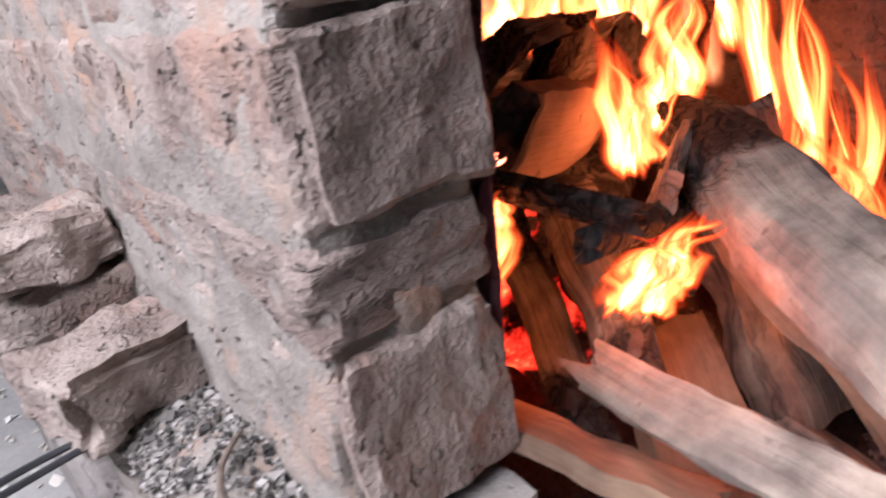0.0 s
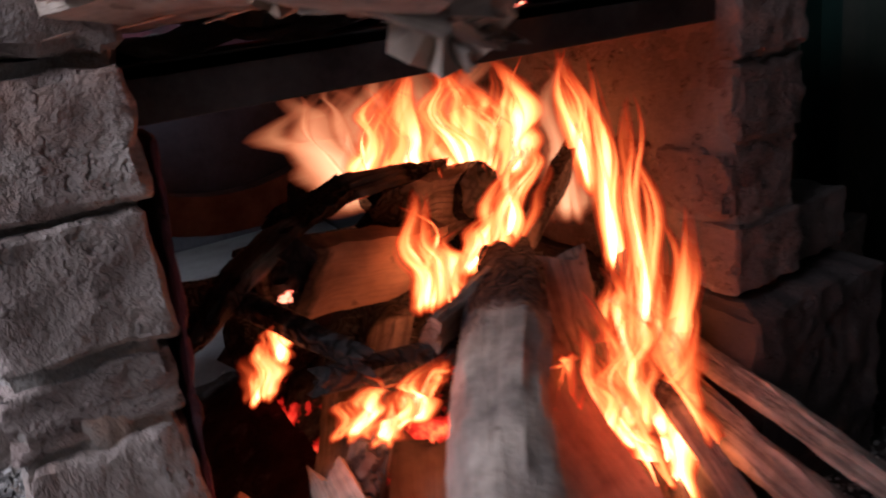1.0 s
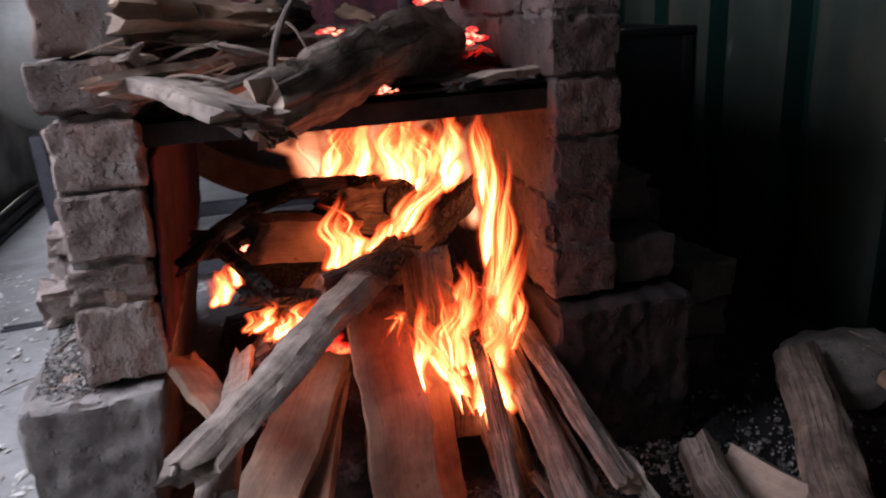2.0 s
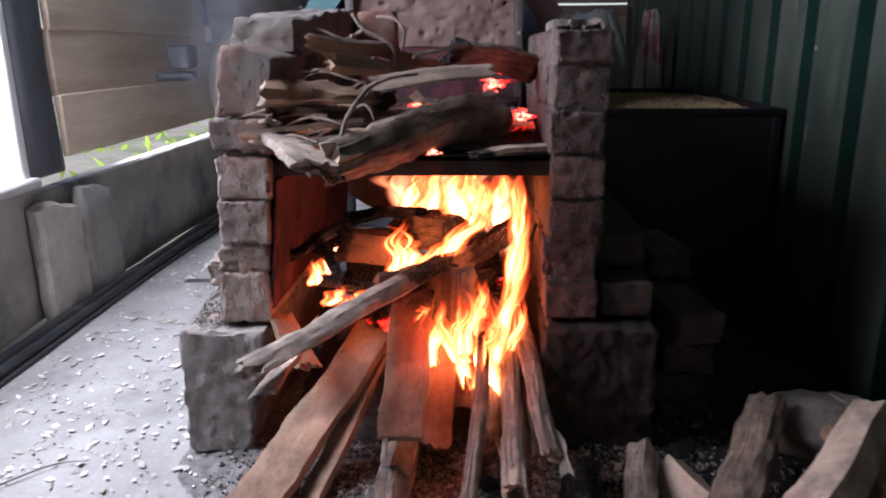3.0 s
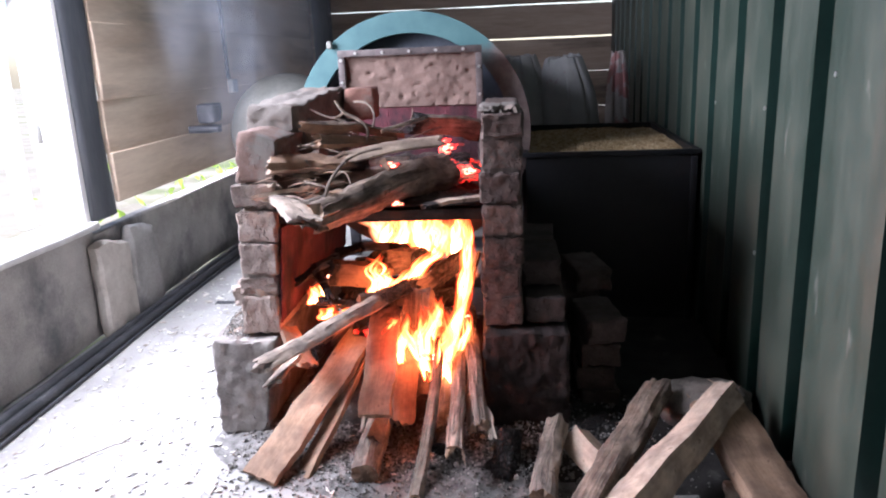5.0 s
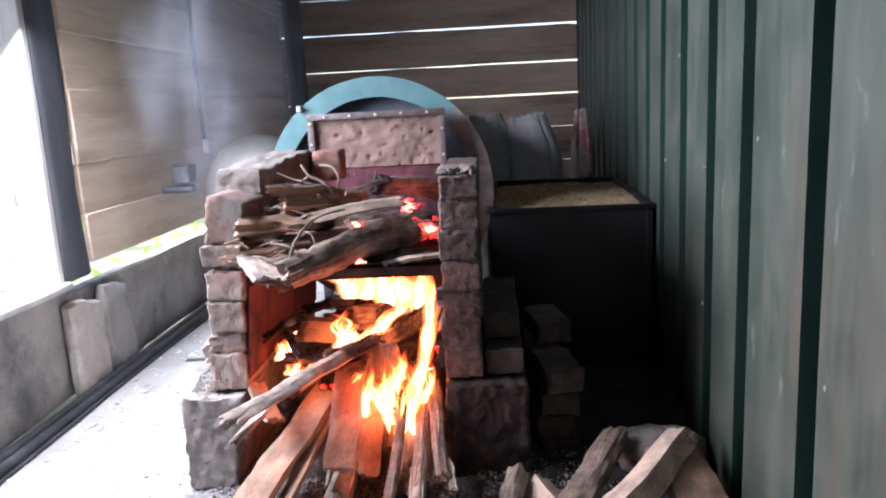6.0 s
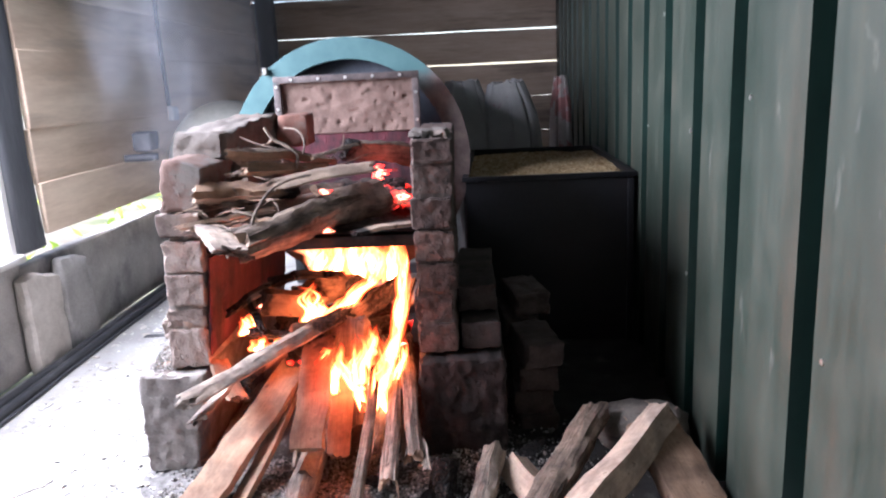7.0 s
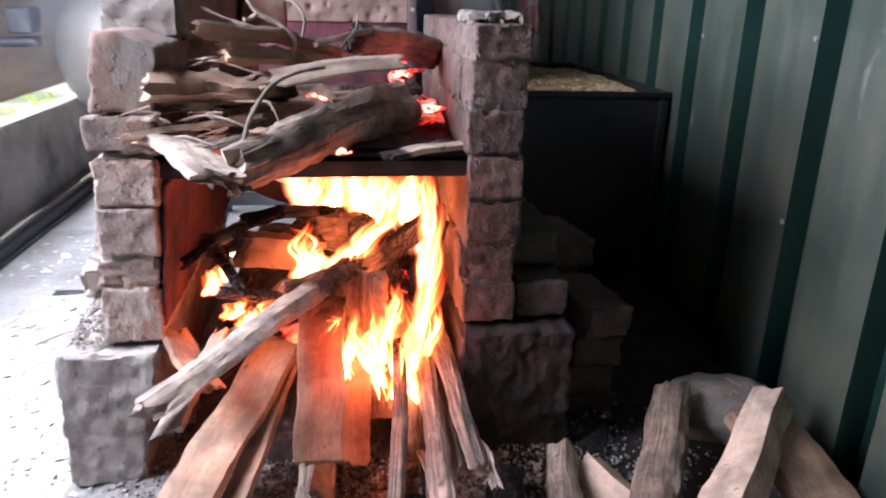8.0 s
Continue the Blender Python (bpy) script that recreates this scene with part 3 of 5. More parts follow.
def firewood(name, a, b, r0, r1, style, label, group, mats=None, seed=0, spin=0.0, bend=(0, 0, 0), char=(9, 9), fray=(0.01, 0.01), lump=0.09, category="firewood"):
    """A piece of firewood from a to b. char: how far the fire has eaten at either end (1: fully, 0: not at all)."""
    rng = random.Random(seed + 101)
    a, b = Vector(a), Vector(b)
    length = (b - a).length
    way = (b - a).normalized()
    side = way.cross(Vector((0, 0, 1)))
    side = side.normalized() if side.length > 0.05 else Vector((1, 0, 0))
    up = side.cross(way).normalized()
    c, s = math.cos(radians(spin)), math.sin(radians(spin))
    side, up = side * c + up * s, up * c - side * s
    prof, bark = profile_of(style, 22, rng)
    n, m = len(prof), max(10, int(length / 0.011))
    bm = bmesh.new()
    uvl = bm.loops.layers.uv.new("UVMap")
    chl = bm.verts.layers.float.new("char")
    off = Vector((seed * 1.37, seed * 2.11, seed * 0.77))
    rings = []
    mid = a.lerp(b, 0.5)
    for i in range(m + 1):
        t = i / m
        centre = a.lerp(b, t) + Vector(bend) * math.sin(math.pi * t)
        centre += (side * noise.noise(off + Vector((t * 3.1, 0, 0))) + up * noise.noise(off + Vector((0, t * 3.1, 5)))) * r0 * 0.22
        r = r0 + (r1 - r0) * t
        row = []
        for k, (px, py) in enumerate(prof):
            q = Vector((px * 1.3, py * 1.3, t * length * 14)) + off
            f = 1 + lump * noise.noise(q) + lump * 0.6 * noise.noise(q * 3.1)
            f += (0.05 * noise.noise(Vector((px * 12, py * 12, t * length * 5)) + off) if bark[k] else 0.0)
            f += (0.10 if bark[k] else 0.022) * noise.noise(Vector((px * 5.5, py * 5.5, t * length * 9)) + off * 2)
            f += (0.07 * abs(noise.noise(Vector((px * 7, py * 7, t * length * 16)) + off * 3)) if bark[k] else 0.0)
            f += (0.03 if bark[k] else 0.06) * noise.noise(Vector((px * 9, py * 9, t * length * 34)) + off)
            d = 0.0
            if i in (0, m):
                d = 0.5 + 0.8 * noise.noise(Vector((px * 1.8, py * 1.8, i)) + off) + (0.5 * rng.random() if rng.random() < 0.3 else 0)
                d *= -fray[0] if i == 0 else fray[1]
            v = bm.verts.new(centre + (side * px + up * py) * r * f + way * d - mid)
            ca, cb = char
            burn = max(0.0, ca - t * 1.0 / 0.35) if ca < 5 else 0.0
            burn = max(burn, cb - (1 - t) / 0.35) if cb < 5 else burn
            v[chl] = min(1.0, max(0.0, burn))
            row.append(v)
        rings.append(row)
    for i in range(m):
        for k in range(n):
            k2 = (k + 1) % n
            f = bm.faces.new((rings[i][k], rings[i][k2], rings[i + 1][k2], rings[i + 1][k]))
            f.smooth = True
            f.material_index = 0 if bark[k] else 1
            for loop, (uu, vv) in zip(f.loops, ((k, i), (k + 1, i), (k + 1, i + 1), (k, i + 1))):
                loop[uvl].uv = (uu / n * 6.3 * r0, vv / m * length)
    for row, d in ((rings[0], -1), (rings[-1], 1)):
        centre = sum((v.co for v in row), Vector()) / n
        outer = row
        for step in (0.66, 0.33):
            inner = []
            for v in row:
                w = bm.verts.new(centre.lerp(v.co, step) + way * d * rng.uniform(-0.22, 0.12) * r0)
                w[chl] = v[chl]
                inner.append(w)
            for k in range(n):
                f = bm.faces.new((outer[k], outer[(k + 1) % n], inner[(k + 1) % n], inner[k]))
                f.material_index = 1
                for loop in f.loops:
                    loop[uvl].uv = ((loop.vert.co - centre).dot(side), (loop.vert.co - centre).dot(up))
            outer = inner
        f = bm.faces.new(outer)
        f.material_index = 1
        for loop in f.loops:
            loop[uvl].uv = ((loop.vert.co - centre).dot(side), (loop.vert.co - centre).dot(up))
    if style == "round":
        for f in bm.faces:
            f.material_index = 1 - f.material_index
        pair = mats or [BARK, SPLIT]
        ob = part(name, bm, [pair[1], pair[0]])
        ob.location = mid
        return tagged(ob, label, category, group)
    barked = bm.copy()
    for piece, keep in ((bm, 1), (barked, 0)):
        bmesh.ops.delete(piece, geom=[f for f in piece.faces if f.material_index != keep], context="FACES")
        for f in piece.faces:
            f.material_index = 0
    pair = mats or [BARK, SPLIT]
    ob = part(name, bm, pair[1])
    ob.location = mid
    if barked.faces:
        part("bark", barked, pair[0], ob)
    else:
        barked.free()
    return tagged(ob, label, category, group)


def twig(points, r, label, group, taper=0.5, mat=None):
    p0 = Vector(points[0])
    bm = tube([Vector(p) - p0 for p in points], r, 7, taper)
    uvl = bm.loops.layers.uv.new("UVMap")
    for f in bm.faces:
        for loop in f.loops:
            loop[uvl].uv = (loop.vert.co.x + loop.vert.co.y, loop.vert.co.z)
    ob = part("twig", bm, mat or TWIG)
    ob.location = p0
    return tagged(ob, label, "twig", group)


# ---- the shed: floor, walls, roof ----
def grid_sheet(x0, x1, y0, y1, step, height):
    nx, ny = max(1, round((x1 - x0) / step)), max(1, round((y1 - y0) / step))
    bm = bmesh.new()
    rows = []
    for j in range(ny + 1):
        rows.append([])
        for i in range(nx + 1):
            x, y = x0 + (x1 - x0) * i / nx, y0 + (y1 - y0) * j / ny
            rows[-1].append(bm.verts.new((x, y, height(x, y))))
    for j in range(ny):
        for i in range(nx):
            bm.faces.new((rows[j][i], rows[j][i + 1], rows[j + 1][i + 1], rows[j + 1][i])).smooth = True
    return bm


BACK, FRONT, LEFT = 4.35, -3.3, -0.95


def wall_x(y):
    """The green wall stands a little askew."""
    return 1.3115 + 0.0525 * y


floor_ob = part("floor", grid_sheet(-1.0, 1.75, FRONT - 0.1, BACK + 0.05, 0.06,
                lambda x, y: 0.004 * noise.noise(Vector((x * 2.1, y * 2.1, 0))) + 0.002 * noise.noise(Vector((x * 9, y * 9, 4)))), FLOOR)
tagged(floor_ob, "dusty pale concrete floor strewn with wood chips", "floor", kind="structure")

ground = part("ground", grid_sheet(-60, 60, -60, 60, 8.0, lambda x, y: -0.05), EARTH)
tagged(ground, "dry earth with patches of green grass outside", "ground", kind="structure")

# Low parapet on the window side, its cap and the timber above
parapet = part("wall_west", join(shift(rough_box(0.14, 4.1, 0.455, 0.006, 9, 3.0, 0.01, 5.0), -0.045, 0.05, 0), shift(rough_box(0.06, 3.45, 0.420, 0.005, 9, 5.0, 0.006, 5.0), -0.004, 3.80, 0)), PARAPET)
parapet.location = (LEFT - 0.07, -1.3, 0.0)
tagged(parapet, "low grey cement parapet wall, stained and damp", "wall", kind="structure")
sill = part("window_sill", rough_box(0.20, 1.62, 0.03, 0.003, 7, 2.0, 0.006, 6.0), SILL)
sill.location = (LEFT - 0.08, -0.07, 0.452)
tagged(sill, "pale cement window sill on the parapet", "window sill", kind="structure")

boards = thing("wall_boards", (LEFT, 0.93, 0.5), "smoke-stained horizontal timber boards above the parapet", "wall", kind="structure")
zs = [0.515, 0.715, 0.925, 1.225, 1.45, 1.68, 1.90, 2.13]
hs = [0.205, 0.215, 0.305, 0.23, 0.235, 0.228, 0.235, 0.24]
for i, z in enumerate(zs):
    bm = rough_box(0.026, 3.5, hs[i], 0.003, 10, i + 0.5, 0.004, 3.0)
    b = part("board", bm, PLANK, boards)
    b.location = (-0.013 - 0.007 * (i % 2), 1.76, z - 0.5)

post = thing("window_post", (LEFT - 0.07, 0.83, 0.47), "dark square timber window post, its daylit edge coloured pale", "post", kind="structure")
part("post", rough_box(0.13, 0.19, 2.1, 0.004, 5, 1.0, 0.008, 4.0), POST, post)
jamb = part("jamb", rough_box(0.16, 0.035, 2.1, 0.003, 5, 6.0, 0.004, 4.0), PALE_TIMBER, post, "timber jamb coloured pale for the daylight on it")
jamb.location = (-0.02, -0.115, 0)
casing = part("casing", rough_box(0.05, 0.06, 2.1, 0.003, 5, 7.0, 0.004, 4.0), PALE_TIMBER, post, "outer window casing coloured pale for daylight")
casing.location = (-0.15, -0.17, 0)
latch = part("latch", rough_box(0.012, 0.03, 0.07, 0.001, 1, 1.0, 0.003), GALV, post, "small grey metal latch")
latch.location = (-0.06, -0.14, 0.32)
# unseen near post and boards, placed to limit the daylight entering
far_post = part("window_post", rough_box(0.13, 0.14, 2.1, 0.004, 5, 12.0, 0.008, 4.0), POST)
far_post.location = (LEFT - 0.07, -0.90, 0.47)
tagged(far_post, "unseen dark timber post bounding the window's daylight", "post", kind="structure")
for i in range(8):
    b = part("board", rough_box(0.026, 2.36, 0.256, 0.003, 8, i + 40.5, 0.004, 3.0), PLANK, boards)
    b.location = (-0.013 - 0.007 * (i % 2), -3.03, 0.485 + 0.258 * i - 0.5)
head = part("window_head", rough_box(0.13, 1.94, 0.22, 0.003, 7, 13.0, 0.008, 4.0), POST)
head.location = (LEFT - 0.075, -0.05, 2.32)
tagged(head, "dark timber head over the window opening", "lintel", kind="structure")

# Back wall of boards with daylight between them
back = thing("wall_north", (0.3, BACK, 0.0), "dark horizontal plank wall with slits of daylight", "wall", kind="structure")
edges = [0.0, 0.30, 0.60, 0.885, 1.165, 1.43, 1.735, 2.02, 2.30, 2.56]
for i, (z0, z1) in enumerate(zip(edges, edges[1:])):
    gap = (0.003, 0.003, 0.003, 0.013, 0.012, 0.015, 0.012, 0.010, 0.010)[i]
    bm = rough_box(2.75, 0.026, z1 - z0 - gap * 0.35, 0.004, 11, i + 20.5, 0.003, 2.6)
    for v in bm.verts:
        if v.co.z > (z1 - z0) * 0.5:
            v.co.z -= gap * (0.42 + 0.40 * max(-0.6, v.co.x) + 0.7 * noise.noise(Vector((v.co.x * 3.2, i * 3.0, 0))))
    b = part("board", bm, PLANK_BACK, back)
    b.location = (0, 0.013 + 0.005 * (i % 2), z0)
corner = part("corner_post", rough_box(0.14, 0.10, 2.5, 0.004, 5, 3.3, 0.008, 4.0), POST)
corner.location = (LEFT + 0.12, BACK - 0.06, 0.0)
tagged(corner, "dark timber corner post against the plank wall", "post", kind="structure")


def green_wall():
    """Steel cladding: wide flat pans with narrow deep grooves between them."""
    grooves = [-3.08, -2.67, -2.26, -1.85, -1.44, -1.03, -0.63, -0.225, 0.09, 0.42, 0.745] + [1.05 + 0.295 * i for i in range(11)]
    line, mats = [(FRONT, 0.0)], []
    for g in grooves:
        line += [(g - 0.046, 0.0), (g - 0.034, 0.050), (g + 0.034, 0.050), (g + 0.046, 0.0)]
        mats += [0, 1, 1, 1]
    line.append((BACK, 0.0))
    mats.append(0)
    bm = bmesh.new()
    cols = []
    for y, d in line:
        cols.append([bm.verts.new((wall_x(y) + d + 0.003 * noise.noise(Vector((y * 2, z * 1.3, 0))), y, z)) for z in (0.0, 0.3, 0.6, 0.9, 1.2, 1.5, 1.8, 2.15, 2.5)])
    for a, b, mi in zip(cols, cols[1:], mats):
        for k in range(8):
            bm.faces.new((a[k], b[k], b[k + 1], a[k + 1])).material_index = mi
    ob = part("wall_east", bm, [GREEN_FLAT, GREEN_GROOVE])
    sol = ob.modifiers.new("thickness", "SOLIDIFY")
    sol.thickness, sol.offset = 0.004, 0.0
    tagged(ob, "dusty green corrugated steel sheet wall", "wall", kind="structure")
    for y, z in ((-0.30, 0.97), (0.155, 0.87), (0.70, 0.85), (-0.70, 0.55), (0.155, 0.47), (0.49, 1.2)):
        bm = cylinder(0.006, 0.004, 8)
        s = part("screw", turned(bm, Matrix.Rotation(radians(-90), 4, "Y")), RIVET, ob)
        s.location = (wall_x(y) - 0.001, y - 0.012, z)


green_wall()
# unseen backing, rear wall and roof, added to keep outside light out
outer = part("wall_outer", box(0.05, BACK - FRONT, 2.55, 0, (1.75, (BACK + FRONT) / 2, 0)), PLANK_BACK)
tagged(outer, "unseen timber backing added behind the steel sheet", "wall", kind="structure")
south = part("wall_south", box(2.9, 0.08, 2.55, 0, (0.35, FRONT - 0.06, 0)), PARAPET)
tagged(south, "unseen grey cement wall added to close the shed", "wall", kind="structure")
ceiling = part("ceiling", box(2.85, BACK - FRONT + 0.3, 0.03, 0, (0.375, (BACK + FRONT) / 2, 2.555)), ROOF)
tagged(ceiling, "unseen grey roofing sheet added to close the shed", "ceiling", kind="structure")

# ---- the brick stove ----
stove = thing("brick_stove", (0.28, 0.4, 0.0), "open wood-fired stove of stacked dusty bricks and mud mortar", "stove")
SO = Vector((0.28, 0.4, 0.0))


def stove_part(name, bm, mat, at, label="", turn=0.0):
    ob = part(name, bm, mat, stove, label)
    ob.location = Vector(at) - SO
    ob.rotation_euler = (0, 0, radians(turn))
    return ob


shapes = [part("brick_shape", rough_box(0.106, 0.226, 0.074, 0.003, 20, i * 1.7, 0.003, 42.0, 0.0032), BRICK) for i in range(6)]
half_shapes = [part("brick_shape", rough_box(0.106, 0.112, 0.074, 0.003, 18, i * 2.3 + 40, 0.003, 42.0, 0.0032), BRICK) for i in range(3)]
brick_meshes, half_meshes = [o.data for o in shapes], [o.data for o in half_shapes]
for o in shapes + half_shapes:
    bpy.data.objects.remove(o)


def lay_brick(x, y, z, height, half=False, turn=0.0, rng=random, mat=None):
    ob = new("brick", rng.choice(half_meshes if half else brick_meshes))
    ob.parent = stove
    ob.location = Vector((x, y, z)) - SO
    ob.rotation_euler = (0, 0, radians(turn + rng.uniform(-1.2, 1.2) + rng.choice((0, 180))))
    ob.scale = (rng.uniform(0.98, 1.03), 1.0, height / 0.072)
    if mat:
        ob.material_slots[0].link = "OBJECT"
        ob.material_slots[0].material = mat
    return ob


def brick_wall(courses, y_end, seed, axis, smear, mat=None, bed=None):
    """A wall one brick thick. courses: the bed heights; axis(z): where the wall's middle stands at that height; smear: how far the mortar leans out to one side."""
    rng = random.Random(seed)
    for c, (z0, z1) in enumerate(zip(courses, courses[1:])):
        y = rng.uniform(-0.007, 0.006)
        x = axis((z0 + z1) / 2) + rng.uniform(-0.004, 0.004)
        if c % 2:
            lay_brick(x, y + 0.054, z0 + 0.004, z1 - z0 - 0.007, True, 0, rng, mat)
            y += 0.116
        while y < y_end - 0.12:
            lay_brick(x + rng.uniform(-0.003, 0.003), y + 0.111, z0 + 0.004, z1 - z0 - 0.007, False, 0, rng, mat)
            y += 0.231
    height = courses[-1] - courses[0] - 0.006
    bm = rough_box(0.100, y_end - 0.001, height, 0.004, 52, seed, 0.003, 30.0, 0.0055)
    foot = axis(courses[0])
    for v in bm.verts:
        v.co.x += axis(courses[0] + v.co.z) - foot
    stove_part("mortar", bm, bed or MORTAR, (foot + smear, y_end / 2 + 0.0045, courses[0]), "crumbling grey mud mortar")


brick_wall([0.300, 0.413, 0.471, 0.566, 0.654], 0.93, 11, lambda z: -0.0475 + 0.092 * (z - 0.61), -0.005)
brick_wall([0.315, 0.400, 0.482, 0.568, 0.655, 0.740, 0.828, 0.893], 0.80, 12, lambda z: 0.611 + 0.012 * (z - 0.45), 0.0, SHADED_SCORCHED, SHADED_MORTAR)
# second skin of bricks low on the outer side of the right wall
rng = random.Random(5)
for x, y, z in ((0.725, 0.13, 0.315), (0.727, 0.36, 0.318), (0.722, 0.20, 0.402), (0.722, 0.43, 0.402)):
    lay_brick(x, y, z, 0.074, False, rng.uniform(-4, 4), rng, SHADED_BRICK)

# foundations
block = rough_box(0.192, 0.96, 0.292, 0.005, 44, 7.0, 0.004, 30.0, 0.003)
for v in block.verts:
    if v.co.x > 0.05:
        v.co.x -= 0.055 * (1 - v.co.z / 0.288)
stove_part("base_block", block, BLOCK, (-0.119, 0.452, 0.0), "chipped grey concrete foundation block")
ledge = rough_box(0.092, 0.93, 0.046, 0.008, 26, 31.0, 0.006, 40.0)
for v in ledge.verts:
    if v.co.z > 0.01:
        v.co.z -= 0.036 * max(0.0, 1 - (v.co.y + 0.465) / 0.13) + 0.014 * max(0.0, -v.co.x / 0.046)
stove_part("rubble", ledge, MORTAR, (-0.152, 0.452, 0.282), "ledge of crumbled mortar and brick rubble")
stove_part("base_block", rough_box(0.235, 0.95, 0.305, 0.005, 44, 8.0, 0.005, 26.0, 0.007), SHADED_BLOCK, (0.672, 0.445, 0.0), "concrete foundation block, its shaded side put into a dark colour")

# top of the left wall: a slab standing proud, a brick on edge, and mortar-crusted bricks stepping up behind it
stove_part("brick", rough_box(0.118, 0.30, 0.066, 0.004, 12, 56.0, 0.004, 40.0), DIMMED_BRICK, (-0.056, 0.142, 0.663), "whole brick standing proud of the wall face", 2)
stove_part("brick", rough_box(0.110, 0.36, 0.066, 0.004, 12, 63.0, 0.004, 40.0), DIMMED_BRICK, (-0.050, 0.50, 0.660), "", -2)
stove_part("mortar", rough_box(0.100, 0.90, 0.020, 0.005, 22, 64.0, 0.003, 46.0), MORTAR, (-0.044, 0.46, 0.648), "thin crumbled bed of mortar")
cap_bm = rough_box(0.108, 0.24, 0.136, 0.002, 14, 55.0, 0.003, 40.0)
for v in cap_bm.verts:
    v.co.x += 0.13 * (v.co.z - 0.068)
    v.co.z -= 0.020 * max(0.0, v.co.x / 0.053) * max(0.0, v.co.z / 0.136)
stove_part("brick", cap_bm, FIRED_BRICK, (-0.032, 0.118, 0.732), "brick set on edge, reddish where the dust has gone", -3)
stove_part("brick", rough_box(0.150, 0.34, 0.150, 0.007, 16, 59.0, 0.005, 36.0), DIMMED_BRICK, (-0.010, 0.40, 0.728), "brick caked with mortar", 2)
heap_bm = rough_box(0.150, 0.40, 0.080, 0.006, 20, 57.0, 0.005, 30.0)
for v in heap_bm.verts:
    v.co.z += (0.030 * math.floor((v.co.y + 0.20) / 0.085) / 4 + 0.006 * noise.noise(v.co * 30)) * v.co.z / 0.080
    v.co.x += 0.10 * (v.co.y + 0.05)
stove_part("mortar", heap_bm, DIMMED_MORTAR, (-0.008, 0.36, 0.846), "stepped crust of crumbled mortar", -4)
stove_part("brick", rough_box(0.10, 0.16, 0.10, 0.004, 5, 58.0, 0.004, 30.0), RED_BRICK, (0.155, 0.56, 0.85), "orange-red brick scorched by the fire", 3)
stove_part("brick", rough_box(0.10, 0.22, 0.11, 0.004, 5, 60.0, 0.004, 30.0), BRICK, (0.08, 0.52, 0.74), "", 2)
stove_part("mortar", rough_box(0.108, 0.16, 0.022, 0.007, 14, 61.0, 0.006, 60.0), DIMMED_MORTAR, (0.612, 0.10, 0.888), "crust of crumbled mortar")

# dark red sheet added over the left wall's inner face to tone down firelight
lining = rough_box(0.008, 0.88, 0.276, 0.003, 26, 71.0, 0.002, 30.0)
for v in lining.verts:
    v.co.x += 0.092 * (v.co.z + 0.330 - 0.61)
stove_part("lining", lining, DARK_RED, (0.0115, 0.447, 0.330), "dark red lining added to tone down the firelit bricks")

# the plate over the fire
stove_part("plate", join(box(0.57, 0.86, 0.012, 0.002, (0, 0, 0.028)), box(0.57, 0.008, 0.04, 0.002, (0, -0.426, 0))), SOOT_STEEL, (0.278, 0.455, 0.612), "soot-black steel plate across the fire opening")

# loose bricks beside the stove
loose = [((-0.168, 0.236, 0.325), 100, 0.052, 0.112), ((-0.172, 0.372, 0.325), 84, 0.070, 0.11), ((-0.172, 0.365, 0.396), 92, 0.045, 0.10), ((-0.165, 0.62, 0.325), 5, 0.072, 0.22)]
for i, (at, turn, h, long) in enumerate(loose):
    ob = part("loose_brick", rough_box(0.10, long, h, 0.007, 16, 70.0 + i, 0.004, 30.0, 0.006), BRICK)
    ob.location, ob.rotation_euler = at, (0, 0, radians(turn))
    tagged(ob, "broken dusty brick lying loose beside the stove", "brick", "loose bricks by the stove")
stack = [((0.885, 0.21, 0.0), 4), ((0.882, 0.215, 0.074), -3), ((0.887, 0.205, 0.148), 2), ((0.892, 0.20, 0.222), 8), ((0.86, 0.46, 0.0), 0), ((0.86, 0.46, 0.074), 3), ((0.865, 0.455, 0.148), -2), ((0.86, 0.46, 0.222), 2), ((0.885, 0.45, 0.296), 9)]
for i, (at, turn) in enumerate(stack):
    ob = part("loose_brick", rough_box(0.112, 0.225, 0.072, 0.003, 12, 80.0 + i, 0.003, 45.0, 0.003), SHADED_BRICK)
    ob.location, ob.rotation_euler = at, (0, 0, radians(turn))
    tagged(ob, "whole brick stacked beside the stove, coloured dark for the shade", "brick", "bricks stacked by the stove")

# ---- the roasting drum behind the stove ----
drum = thing("roasting_drum", (0.27, 1.0, 0.0), "large teal steel drum on a frame behind the stove", "drum")


def ring(r_in, r_out, depth, n=96):
    bm = bmesh.new()
    rows = []
    for r, y in ((r_in, 0), (r_out, 0), (r_out, depth), (r_in, depth)):
        rows.append([bm.verts.new((r * math.cos(2 * math.pi * k / n), y, r * math.sin(2 * math.pi * k / n))) for k in range(n)])
    for i in range(4):
        a, b = rows[i], rows[(i + 1) % 4]
        for k in range(n):
            bm.faces.new((a[k], a[(k + 1) % n], b[(k + 1) % n], b[k])).smooth = i % 2 == 1
    return bm


o = part("rim", ring(0.382, 0.462, 0.05), FIRE_TINTED_TEAL, drum, "flat teal steel rim, tinted brown low down for the fire's glow")
o.location = (0, -0.03, 0.75)
o = part("drum_shell", ring(0.425, 0.432, 1.15), TEAL, drum)
o.location = (0, 0.0, 0.75)
o = part("end_plate", turned(cylinder(0.424, 0.01, 64), Matrix.Rotation(radians(90), 4, "X")), DARK_INSIDE, drum, "dark recessed end plate")
o.location = (0, 0.07, 0.75)
o = part("lug", rough_box(0.02, 0.02, 0.028, 0.002, 1, 1.0, 0.004), GALV, drum, "small bright lug on the rim")
o.location = (-0.30, -0.045, 1.085)
